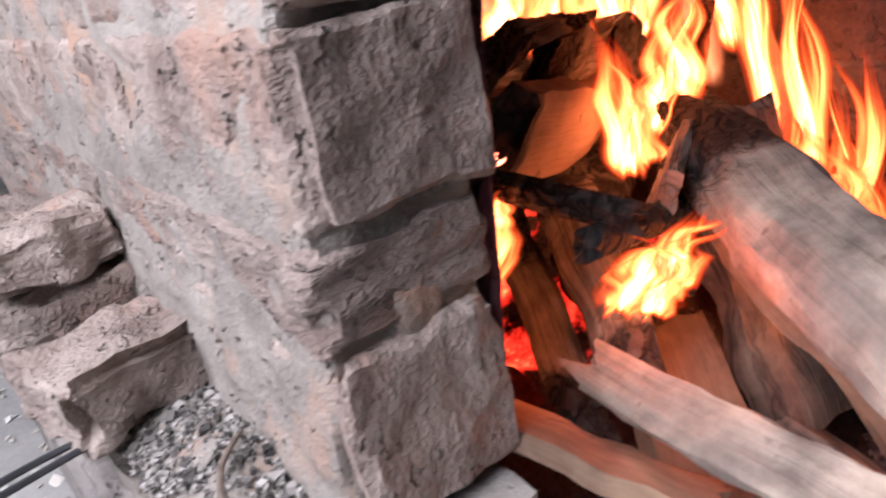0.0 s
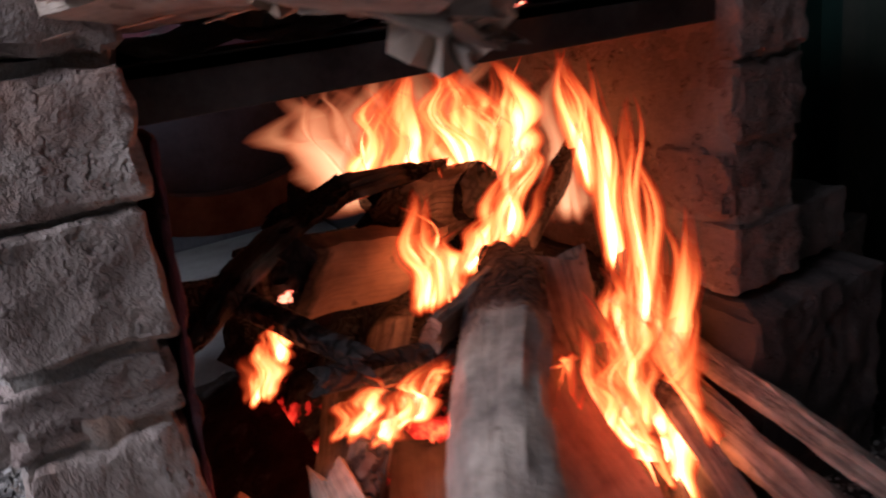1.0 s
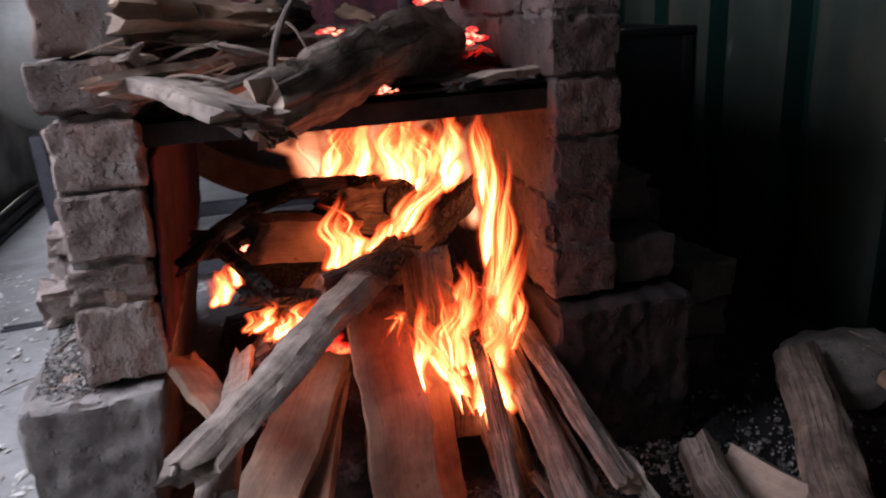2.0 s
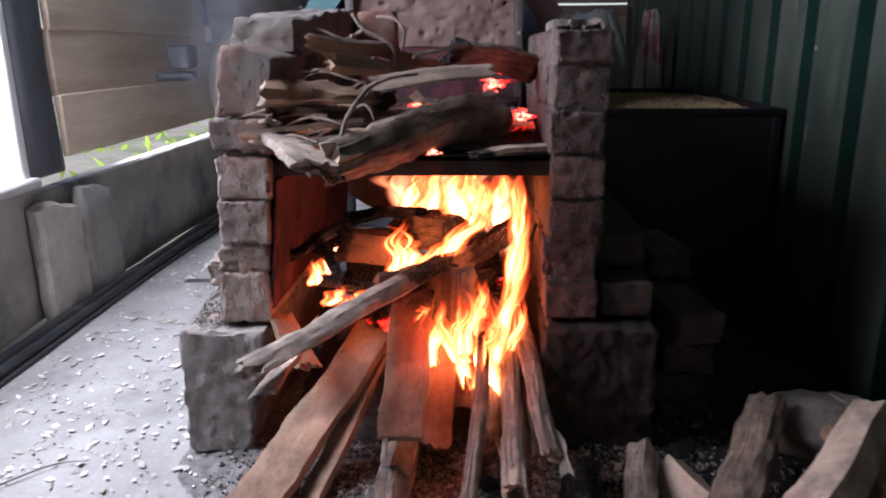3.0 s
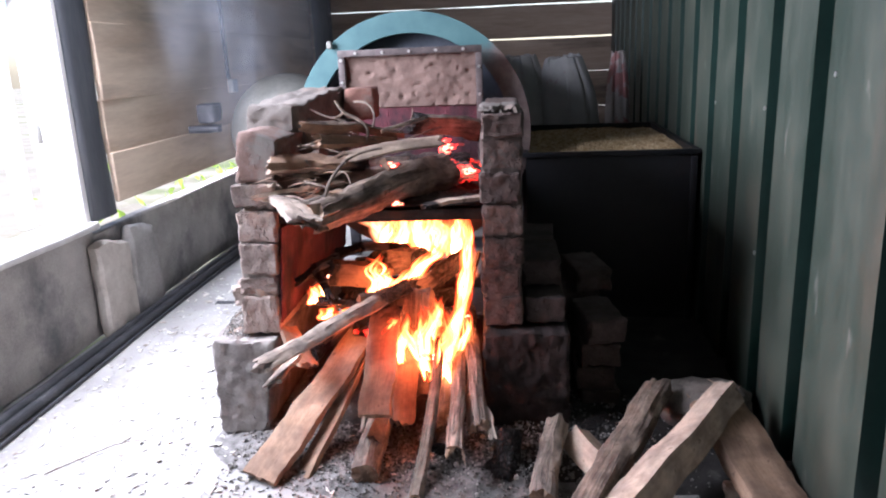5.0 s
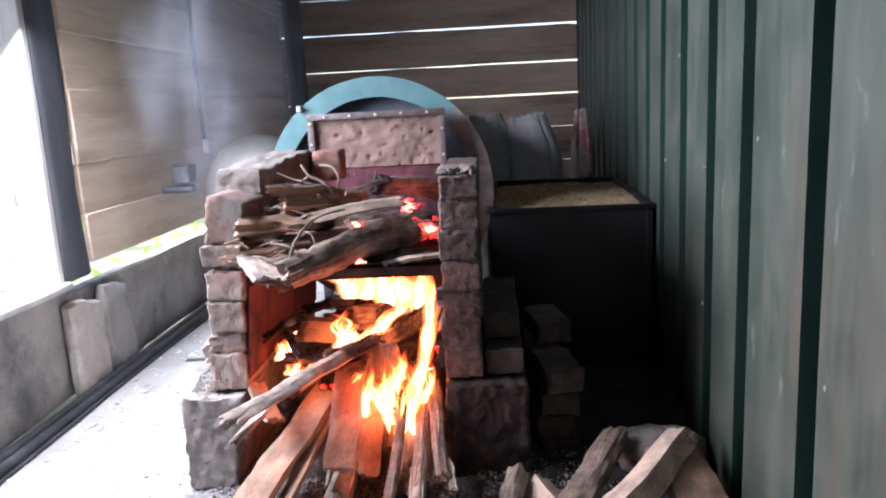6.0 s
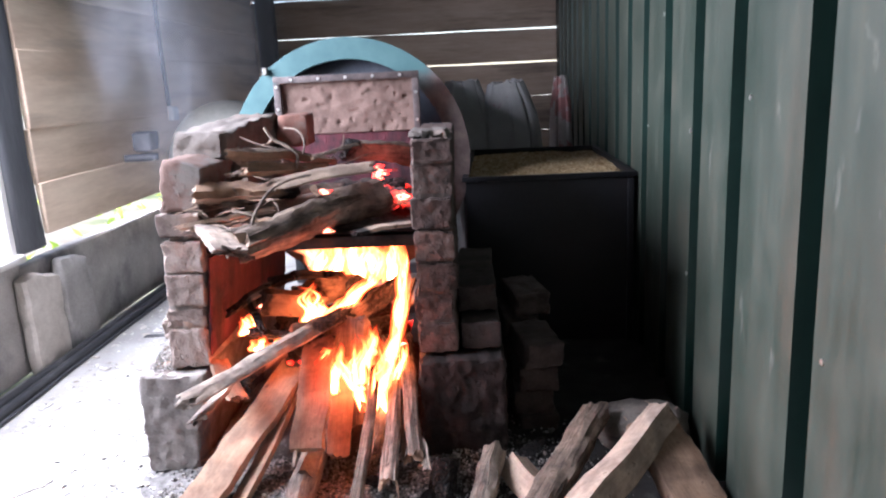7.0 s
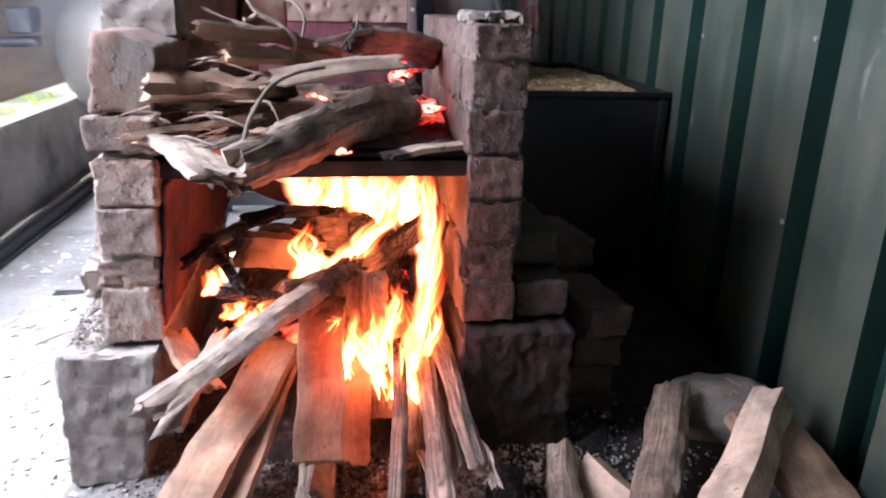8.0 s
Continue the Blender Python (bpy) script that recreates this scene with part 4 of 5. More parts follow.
for x, y in ((-0.46, 0.25), (0.46, 0.25), (-0.46, 0.95), (0.46, 0.95)):
    o = part("leg", box(0.05, 0.05, 0.62, 0.003), DARK_METAL, drum)
    o.location = (x, y, 0)
for y in (0.25, 0.95):
    o = part("crossbar", box(0.97, 0.05, 0.05, 0.003), DARK_METAL, drum)
    o.location = (0, y, 0.03)

heat_plate = thing("heat_shield", (0.285, 0.885, 0.6), "clay-plastered metal panel in a riveted angle-iron frame", "panel")
CLAY_CUT = 0.012


def dents(x, y):
    """Finger-pressed clay: lumps and pits above, smoothed off below."""
    n1, n2 = noise.noise(Vector((x * 24, y * 30, 2))), noise.noise(Vector((x * 42, y * 46, 9)))
    return (0.006 * n1 - 0.022 * max(0.0, n2 - 0.30)) + 0.008 * noise.noise(Vector((x * 6, y * 8, 4))) + 0.0015 * noise.noise(Vector((x * 90, y * 90, 1)))


clay = grid_sheet(-0.255, 0.255, CLAY_CUT, 0.225, 0.0065, dents)
for v in clay.verts:
    if max(abs(v.co.x) / 0.255, v.co.y / 0.225) > 0.97 or v.co.y < CLAY_CUT + 0.004:
        v.co.z = -0.014
turned(clay, Matrix.Rotation(radians(90), 4, "X"))
o = part("clay_face", clay, CLAY, heat_plate, "pitted brown baked clay facing")
o.location = (0, 0.0, 0.245)
# smooth lower part, darker and redder than the clay above
lower = grid_sheet(-0.255, 0.255, -0.225, CLAY_CUT + 0.006, 0.012, lambda x, y: -0.008 + 0.004 * noise.noise(Vector((x * 9, y * 11, 5))))
turned(lower, Matrix.Rotation(radians(90), 4, "X"))
o = part("lower_face", lower, DARK_RED, heat_plate, "smooth dark red lower part of the panel")
o.location = (0, 0.0, 0.245)
o = part("backing", box(0.53, 0.008, 0.475, 0.001), SOOT_STEEL, heat_plate)
o.location = (0, 0.024, 0.0)
fr = part("frame", join(box(0.535, 0.022, 0.024, 0.002, (0, 0, 0.452)), box(0.024, 0.022, 0.45, 0.002, (-0.2555, 0, 0.0)), box(0.024, 0.022, 0.45, 0.002, (0.2555, 0, 0.0))), FRAME_STEEL, heat_plate, "brown angle-iron frame")
fr.location = (0, -0.010, 0)
for x, z in [(-0.2 + 0.1 * i, 0.464) for i in range(5)] + [(-0.256, 0.36), (-0.256, 0.44), (0.256, 0.30), (0.256, 0.40), (-0.256, 0.25)]:
    b = cylinder(0.006, 0.004, 8)
    o = part("rivet", turned(b, Matrix.Rotation(radians(90), 4, "X")), RIVET, fr)
    o.location = (x, -0.011, z)

# ---- the grain bin and the sacks ----
grain_bin = thing("grain_bin", (1.05, 1.41, 0.0), "black painted steel bin heaped full of brown grain", "bin")
BW, BD, BH = 0.62, 1.08, 0.668
for name, bm, at in (("front_panel", box(BW, 0.004, BH, 0), (0, -BD / 2, 0)), ("back_panel", box(BW, 0.004, BH, 0), (0, BD / 2, 0)),
                     ("side_panel", box(0.004, BD - 0.006, BH, 0), (-BW / 2, 0, 0)), ("side_panel", box(0.004, BD - 0.006, BH, 0), (BW / 2, 0, 0)),
                     ("rim", join(box(BW + 0.03, 0.018, 0.018, 0.002, (0, -BD / 2 - 0.004, 0)), box(0.018, BD, 0.018, 0.002, (BW / 2 + 0.004, 0, 0)),
                                  box(0.018, BD, 0.018, 0.002, (-BW / 2 - 0.004, 0, 0)), box(BW + 0.03, 0.018, 0.018, 0.002, (0, BD / 2 + 0.004, 0))), (0, 0, BH - 0.012)),
                     ("corner_post", box(0.022, 0.022, BH - 0.02, 0.002), (BW / 2 - 0.006, -BD / 2 - 0.008, 0))):
    o = part(name, bm, BIN_STEEL, grain_bin)
    o.location = at
    if name == "side_panel":
        o.rotation_euler = (0, 0, 0)
grain_bin.rotation_euler = (0, 0, radians(-3.0))
bm = grid_sheet(-BW / 2 + 0.003, BW / 2 - 0.003, -BD / 2 + 0.003, BD / 2 - 0.003, 0.02,
                lambda x, y: 0.635 + 0.03 * math.cos(x * 3.5) * math.cos(y * 2.2) + 0.012 * noise.noise(Vector((x * 8, y * 8, 0))))
grain = part("grain", bm, GRAIN)
grain.location, grain.rotation_euler = (1.05, 1.41, 0), (0, 0, radians(-3.0))
tagged(grain, "heap of brown husked grain filling the bin", "grain", kind="stuff")


def scatter(name, count, place, size, mat, label, category, seed, flat=1.0, long=1.0):
    """Loose bits as small uneven solids, one mesh."""
    rng = random.Random(seed)
    verts, faces = [], []
    base = [Vector(p) for p in ((1, 0.2, -0.5), (0.1, 1, -0.6), (-1, 0.1, -0.4), (-0.1, -1, -0.6), (0.7, 0.4, 0.7), (-0.3, 0.8, 0.8), (-0.7, -0.4, 0.6), (0.3, -0.7, 0.8))]
    tris = ((0, 1, 5, 4), (1, 2, 6, 5), (2, 3, 7, 6), (3, 0, 4, 7), (4, 5, 6, 7), (3, 2, 1, 0))
    for _ in range(count):
        at = Vector(place(rng))
        s = size * rng.uniform(0.4, 1.0) * (2.2 if rng.random() < 0.06 else 1)
        rot = Euler((rng.uniform(-0.3, 0.3), rng.uniform(-0.3, 0.3), rng.uniform(0, 6.3))).to_matrix()
        k = len(verts)
        verts += [tuple(at + rot @ Vector((p.x * s * long * rng.uniform(0.7, 1.3), p.y * s * rng.uniform(0.7, 1.3), p.z * s * flat * rng.uniform(0.7, 1.3)))) for p in base]
        faces += [tuple(k + i for i in t) for t in tris]
    me = bpy.data.meshes.new(name)
    me.from_pydata(verts, [], faces)
    me.materials.append(mat)
    return tagged(new(name, me), label, category, kind="stuff")


def on_grain(r):
    x, y = r.uniform(-0.3, 0.3), r.uniform(-0.53, 0.53)
    z = 0.638 + 0.03 * math.cos(x * 3.5) * math.cos(y * 2.2) + 0.012 * noise.noise(Vector((x * 8, y * 8, 0)))
    c, s = math.cos(radians(-3)), math.sin(radians(-3))
    return (1.05 + x * c - y * s, 1.41 + x * s + y * c, z)


scatter("grain_kernels", 6000, on_grain, 0.0045, KERNELS, "loose husked grain kernels on the heap", "grain", 3, 0.7, 1.6)


def sack(at, w, d, h, seed, label, mat, turn=0, lean=0):
    bm = bmesh.new()
    bmesh.ops.create_cube(bm, size=1.0)
    bmesh.ops.subdivide_edges(bm, edges=bm.edges[:], cuts=14, use_grid_fill=True)
    for v in bm.verts:
        q = v.co.copy()
        z = q.z + 0.5
        round_ = max(0.35, 1 - abs(q.x * 2) ** 3 * 0.25 - abs(q.y * 2) ** 3 * 0.25)
        bulge = 0.80 + 0.25 * math.sin(math.pi * min(1, z * 0.9 + 0.08)) - (0.25 * (z - 0.82) / 0.18 if z > 0.82 else 0)
        n1 = Vector((q.x * 5 + seed, q.y * 5, z * 2.2))
        fold = 0.05 * noise.noise(n1) + 0.03 * noise.noise(n1 * 3.3)
        v.co = Vector((q.x * w * bulge * round_ + fold * w * 0.7, q.y * d * bulge * round_ + fold * d * 0.7, z * h + 0.03 * h * noise.noise(Vector((q.x * 6, q.y * 6, seed)))))
    for f in bm.faces:
        f.smooth = True
    ob = part("sack", bm, mat)
    ob.location, ob.rotation_euler = at, (0, radians(lean), radians(turn))
    return tagged(ob, label, "sack", "sacks behind the bin")


sack((0.76, 2.25, 0.0), 0.42, 0.30, 1.02, 1.0, "grey woven plastic sack standing full", SACK, 5, -2)
sack((1.05, 2.23, 0.0), 0.44, 0.34, 1.01, 7.0, "grey woven sack with a dark red print", SACK, -8, -5)
sack((1.30, 2.48, 0.0), 0.16, 0.22, 1.02, 13.0, "pale cloth sack with a pink mark, folded over", SACK_PALE, 12)

# ---- left side: blower, cables, leaning stones, conduit ----
blower = thing("blower", (-0.47, 1.62, 0.0), "grey sheet-metal blower housing with a dark motor bracket", "blower")
hood = bmesh.new()
bmesh.ops.create_uvsphere(hood, u_segments=48, v_segments=24, radius=1.0)
for v in hood.verts:
    v.co = Vector((v.co.x * 0.28, math.copysign(abs(v.co.y) ** 0.7, v.co.y) * 0.24, v.co.z * 0.28))
for f in hood.faces:
    f.smooth = True
o = part("housing", hood, GALV, blower, "round grey sheet-metal housing")
o.location = (0.060, 0.03, 0.715)
for x in (-0.05, 0.20):
    o = part("leg", box(0.04, 0.16, 0.45, 0.003), DARK_METAL, blower)
    o.location = (x, 0, 0)
o = part("bracket", join(rough_box(0.09, 0.10, 0.09, 0.003, 2, 2.0, 0.008), shift(rough_box(0.15, 0.05, 0.035, 0.003, 2, 3.0, 0.005), -0.03, 0, -0.045)), DARK_METAL, blower, "dark cast bracket with a shaft stub")
o.location = (-0.265, -0.16, 0.785)
for i, (x, r, w) in enumerate(((-0.924, 0.019, 0.004), (-0.882, 0.018, 0.006), (-0.850, 0.007, 0.010))):
    pts = [(x + w * math.sin(y * 2.3 + i), y, r + 0.001) for y in [-2.6 + 0.5 * k for k in range(12)]]
    ob = part("hose", tube(pts, r, 10), RUBBER)
    tagged(ob, "black rubber hose lying along the foot of the parapet", "hose", "hoses along the parapet")

for at, size, tilt, turn, seed, lab in (((-0.962, 0.835, 0.0), (0.05, 0.25, 0.40), -1, 1, 1.0, "pale rough stone slab leaning on the parapet"),
                                        ((-0.965, 1.095, 0.0), (0.045, 0.25, 0.415), -1, 1, 2.0, "smaller grey stone slab leaning on the parapet")):
    bm = rough_box(*size, 0.005, 7, seed, 0.012, 14.0)
    for v in bm.verts:
        v.co.z -= max(0.0, v.co.z / size[2] - 0.6) * (0.16 * max(0.0, 0.4 + v.co.y / size[1]) ** 1.5 + 0.05 * max(0.0, -0.3 - v.co.y / size[1]) + 0.03 * noise.noise(Vector((v.co.y * 14, seed * 5, 0))))
    ob = part("stone_slab", bm, STONE if seed < 2 else PARAPET)
    ob.location, ob.rotation_euler = at, (0, radians(tilt), radians(turn))
    tagged(ob, lab, "stone", "stones leaning on the parapet")

conduit = thing("conduit", (LEFT + 0.008, 2.28, 0.95), "dark cable running down the boards to a small switch box", "cable")
part("cable", tube([(0.004, 0.05, 1.45), (0.004, 0.03, 1.0), (0.006, 0.0, 0.5), (0.004, 0.02, 0.02)], 0.011, 8), RUBBER, conduit)
o = part("switch_box", rough_box(0.035, 0.085, 0.075, 0.001, 1, 1.0, 0.006), SWITCH, conduit, "off-white plastic switch box")
o.location = (0.02, 0.03, -0.06)

# weeds outside, seen through the slot above the parapet
rng = random.Random(8)
bm = bmesh.new()
for _ in range(380):
    x, y, z = -1.20 - abs(rng.gauss(0, 0.2)), rng.uniform(1.2, 4.2), -0.05 + 0.62 * rng.random() ** 1.5
    d = Vector((rng.uniform(-1, 1), rng.uniform(-1, 1), rng.uniform(-0.2, 1))).normalized()
    s = d.cross(Vector((rng.uniform(-1, 1), rng.uniform(-1, 1), rng.uniform(-1, 1)))).normalized()
    c, l, w = Vector((min(x, -1.20), y, z)), rng.uniform(0.05, 0.11), rng.uniform(0.008, 0.018)
    vs = [bm.verts.new(p) for p in (c, c + d * l * 0.45 + s * w, c + d * l, c + d * l * 0.45 - s * w)]
    bm.faces.new(vs)
weeds = part("weeds", bm, LEAF)
tagged(weeds, "bright green weeds growing outside against the parapet", "weeds", kind="stuff")

# ---- firewood in the fire ----
IN = "firewood burning in the stove"
firewood("log", (0.050, -0.285, 0.326), (0.335, 0.115, 0.384), 0.038, 0.043, "half", "long weathered log reaching out of the fire, its end charred", IN, [GREY_LOG, GREY_LOG], 1, 25, (0.0, 0.0, 0.006), (9, 1.3), (0.05, 0.05), 0.12)
firewood("charred_log", (0.215, 0.050, 0.372), (0.495, 0.205, 0.450), 0.026, 0.036, "plank", "dished charred log end, curved like a bowl", IN, [BARK, BARK], 77, 68, (0.0, 0.0, -0.022), (9, 1.5), (0.02, 0.035), 0.30)
firewood("split_stick", (0.052, -0.268, 0.288), (0.080, 0.005, 0.300), 0.023, 0.019, "plank", "splintered grey split flap under the long log", IN, [BARK, GREY_LOG], 2, 24, (0, 0, 0), (9, 9), (0.035, 0.04), 0.2)
firewood("split_board", (-0.015, -0.27, 0.012), (0.19, 0.05, 0.255), 0.048, 0.042, "plank", "broad split board leaning into the fire from the ground", IN, [BARK, SPLIT], 3, -12, (0, 0, 0), (9, 0.5), (0.01, 0.02))
firewood("split_board", (0.085, -0.24, 0.0), (0.215, 0.06, 0.23), 0.030, 0.026, "plank", "narrow split board leaning into the fire", IN, [BARK, SPLIT], 4, 20, (0, 0, 0), (9, 0.7), (0.02, 0.02))
firewood("split_block", (0.277, -0.195, 0.148), (0.285, 0.03, 0.345), 0.042, 0.042, "plank", "flat split block glowing orange in the firelight", IN, [BARK, SPLIT], 5, 4, (0, 0, 0), (9, 0.6), (0.004, 0.03))
firewood("log", (0.258, -0.29, 0.036), (0.285, 0.12, 0.115), 0.036, 0.032, "round", "short bark-covered log under the split block", IN, None, 6, 0, (0, 0, 0), (9, 1.1))
firewood("split_stick", (0.27, -0.20, 0.085), (0.30, 0.10, 0.16), 0.030, 0.03, "wedge", "dark split stick under the block", IN, [BARK, BARK], 7, 100, (0, 0, 0), (9, 1.4), (0.02, 0.02))
firewood("bark_slab", (0.345, -0.02, 0.13), (0.350, 0.085, 0.375), 0.072, 0.064, "plank", "rough bark slab standing in the flames, lit bright orange", IN, [BARK, PALE_BARK], 8, 8, (0, 0, 0), (9, 9), (0.01, 0.03), 0.2)
firewood("split_stick", (0.488, -0.283, 0.115), (0.490, 0.20, 0.285), 0.024, 0.021, "half", "split stick with a frayed end poking out of the fire", IN, None, 9, 30, (0, 0, 0), (9, 1.2), (0.03, 0.02), 0.24)
firewood("split_stick", (0.548, -0.235, 0.155), (0.508, 0.16, 0.30), 0.020, 0.018, "half", "brown stick with a broken end poking out of the fire", IN, None, 10, 0, (0, 0, 0.005), (9, 1.2), (0.03, 0.02), 0.24)
firewood("split_stick", (0.525, -0.20, 0.125), (0.500, 0.20, 0.27), 0.018, 0.018, "wedge", "thin split stick beside the stove wall", IN, None, 11, 70, (0, 0, 0), (9, 1.2), (0.03, 0.02), 0.24)
firewood("log", (0.445, -0.20, 0.06), (0.455, 0.22, 0.27), 0.030, 0.030, "round", "cracked half-burnt log leaning into the fire", IN, None, 12, 0, (0, 0, 0), (0.9, 1.6))
firewood("split_stick", (0.39, -0.33, 0.012), (0.432, 0.10, 0.34), 0.017, 0.012, "half", "long reddish-brown stick leaning into the flames", IN, [BARK, SPLIT], 13, 0, (0.012, 0, 0), (9, 1.3), (0.02, 0.02))
firewood("split_board", (0.335, -0.12, 0.10), (0.345, 0.08, 0.32), 0.030, 0.03, "plank", "dark red split board in the flames", IN, [BARK, SPLIT], 15, -15, (0, 0, 0), (9, 0.7), (0.02, 0.03))
firewood("split_block", (-0.002, 0.020, 0.300), (0.066, -0.070, 0.240), 0.027, 0.030, "plank", "broad pale split chunk at the mouth of the fire", IN, [BARK, SPLIT], 16, 20, (0, 0, 0), (9, 9), (0.02, 0.02), 0.14)
firewood("log", (0.070, 0.02, 0.235), (0.20, 0.24, 0.33), 0.024, 0.028, "half", "brown split log at the mouth of the fire", IN, [BARK, BARK], 17, -40, (0, 0, 0), (1.1, 1.5), (0.02, 0.02))
firewood("split_block", (0.098, 0.0, 0.285), (0.25, 0.20, 0.36), 0.024, 0.034, "wedge", "split block lit orange by the fire", IN, [BARK, SPLIT], 18, 30, (0, 0, 0), (0.9, 1.2), (0.02, 0.02))
firewood("charred_log", (0.030, 0.135, 0.420), (0.175, 0.175, 0.490), 0.021, 0.020, "half", "charred log arching over the embers", IN, None, 19, 0, (0, 0, 0.010), (1.35, 1.3), (0.04, 0.03), 0.5)
firewood("charred_log", (0.155, 0.175, 0.482), (0.315, 0.22, 0.484), 0.020, 0.018, "half", "charred broken log end among the flames", IN, None, 28, 0, (0, 0, 0.01), (1.3, 1.3), (0.04, 0.03), 0.5)
firewood("charred_log", (0.03, 0.27, 0.40), (0.20, 0.20, 0.415), 0.025, 0.022, "round", "blackened log end deep in the fire", IN, None, 27, 0, (0, 0, 0), (1.9, 1.9), (0.02, 0.02), 0.2)
firewood("split_board", (0.120, 0.125, 0.440), (0.262, 0.17, 0.415), 0.044, 0.040, "plank", "split board lit orange, edges charred", IN, [BARK, SPLIT], 20, 62, (0, 0, 0), (0.8, 0.5), (0.02, 0.02))
firewood("charred_board", (0.245, 0.20, 0.447), (0.375, 0.235, 0.440), 0.048, 0.044, "plank", "jagged red-brown charred board among the flames", IN, [BARK, BARK], 29, 66, (0, 0, 0), (0.9, 0.7), (0.03, 0.03), 0.4)
firewood("split_board", (0.492, 0.10, 0.335), (0.538, 0.16, 0.462), 0.018, 0.012, "plank", "dark red split board leaning on the stove wall", IN, [BARK, SPLIT], 30, 30, (0, 0, 0), (9, 1.0), (0.02, 0.03), 0.2)
firewood("charred_log", (0.10, 0.03, 0.385), (0.30, 0.075, 0.335), 0.012, 0.013, "round", "blackened stick with glowing cracks", IN, None, 21, 0, (0, 0, 0), (1.9, 1.9), (0.02, 0.02), 0.16)
firewood("charred_log", (0.07, 0.14, 0.43), (0.12, 0.04, 0.40), 0.013, 0.010, "round", "burnt-through stick end with red embers", IN, None, 22, 0, (0, 0, 0), (1.9, 1.9), (0.02, 0.03), 0.25)
firewood("log", (0.368, 0.20, 0.456), (0.315, 0.66, 0.40), 0.031, 0.034, "round", "log lying deep in the fire, its end charred", IN, None, 23, 0, (0, 0, 0), (1.3, 1.9))
firewood("charred_log", (0.20, 0.12, 0.31), (0.44, 0.30, 0.30), 0.034, 0.03, "round", "black charred log low in the fire", IN, None, 24, 0, (0, 0, 0), (1.9, 1.9), (0.02, 0.02), 0.15)
firewood("charred_log", (0.10, 0.33, 0.30), (0.48, 0.45, 0.30), 0.045, 0.04, "round", "black charred log at the back of the fire", IN, None, 25, 0, (0, 0, 0), (1.9, 1.9), (0.02, 0.02), 0.15)
firewood("charred_log", (0.14, 0.40, 0.375), (0.45, 0.36, 0.38), 0.035, 0.03, "half", "black charred log on the fire", IN, None, 26, 0, (0, 0, 0), (1.9, 1.9), (0.02, 0.02), 0.15)

# bed of ash and embers, in the firebox and on the plate
bed = part("cinder_bed", grid_sheet(0.0, 0.556, -0.06, 0.9, 0.018, lambda x, y: max(0.012, (0.20 - 0.9 * abs(x - 0.29) ** 1.6) * min(1, max(0, (y + 0.06) / 0.22)) * min(1, max(0.15, (0.92 - y) / 0.35))) + 0.016 * noise.noise(Vector((x * 30, y * 30, 0)))), COAL)
tagged(bed, "bed of dull cinders and ash in the firebox", "cinders", kind="stuff")
glow = part("ember_bed", grid_sheet(0.12, 0.50, 0.10, 0.62, 0.018, lambda x, y: 0.20 + 0.09 * max(0, 1 - ((x - 0.31) / 0.21) ** 2) * max(0, 1 - ((y - 0.34) / 0.30) ** 2) + 0.02 * noise.noise(Vector((x * 30, y * 30, 7)))), EMBER)
tagged(glow, "glowing embers in the heart of the fire", "embers", kind="stuff")
bed2 = part("cinder_bed", grid_sheet(0.012, 0.548, 0.06, 0.86, 0.016, lambda x, y: 0.655 + 0.03 * max(0, math.sin(math.pi * (x - 0.012) / 0.536)) * min(1, (y - 0.05) / 0.15) + 0.02 * noise.noise(Vector((x * 26, y * 26, 3)))), COAL)
tagged(bed2, "dull cinders under the wood on the plate", "cinders", kind="stuff")
glow2 = part("ember_bed", grid_sheet(0.20, 0.545, 0.20, 0.60, 0.014, lambda x, y: 0.675 + 0.055 * max(0, 1 - ((x - 0.40) / 0.20) ** 2) * max(0, 1 - ((y - 0.40) / 0.22) ** 2) + 0.02 * noise.noise(Vector((x * 30, y * 30, 13)))), EMBER)
tagged(glow2, "glowing embers under the wood on the plate", "embers", kind="stuff")

# ---- firewood piled on the plate ----
ON = "firewood piled on the stove plate"
firewood("log", (0.172, -0.115, 0.662), (0.445, 0.23, 0.710), 0.038, 0.053, "round", "rough bark log jutting out over the fire opening", ON, [PALE_BARK, PALE], 31, 0, (0, 0, 0.008), (9, 9), (0.06, 0.01), 0.22)
firewood("split_stick", (0.130, -0.170, 0.668), (-0.010, 0.03, 0.692), 0.040, 0.038, "plank", "pale splintered bark slab end over the opening", ON, [BARK, GREY_LOG], 32, -10, (0, 0, 0.008), (9, 9), (0.05, 0.02), 0.14)
for i, (a, b, r) in enumerate((((0.150, -0.165, 0.648), (0.118, -0.095, 0.668), 0.012), ((0.172, -0.150, 0.640), (0.150, -0.085, 0.662), 0.010), ((0.125, -0.172, 0.655), (0.085, -0.120, 0.672), 0.009), ((0.160, -0.140, 0.632), (0.165, -0.080, 0.655), 0.008))):
    firewood("bark_strip", a, b, r, r * 0.8, "plank", "crumbling strip of bark at the log's end", ON, [BARK, BARK if i % 2 else PALE_BARK], 170 + i, 50 * i - 40, (0, 0, 0.005), (9, 9), (0.02, 0.01), 0.35)
firewood("split_board", (0.006, 0.02, 0.748), (0.22, 0.16, 0.742), 0.052, 0.048, "half", "dry half-round board with a frayed end", ON, [SPLIT, PALE], 33, 14, (0, 0, 0), (9, 1.0), (0.03, 0.02), 0.25)
firewood("split_stick", (0.232, 0.03, 0.792), (0.432, 0.13, 0.812), 0.020, 0.017, "plank", "flat pale shingle of wood lying on the pile", ON, [BARK, PALE], 34, -42, (0, 0, 0.004), (9, 9), (0.04, 0.03), 0.15)
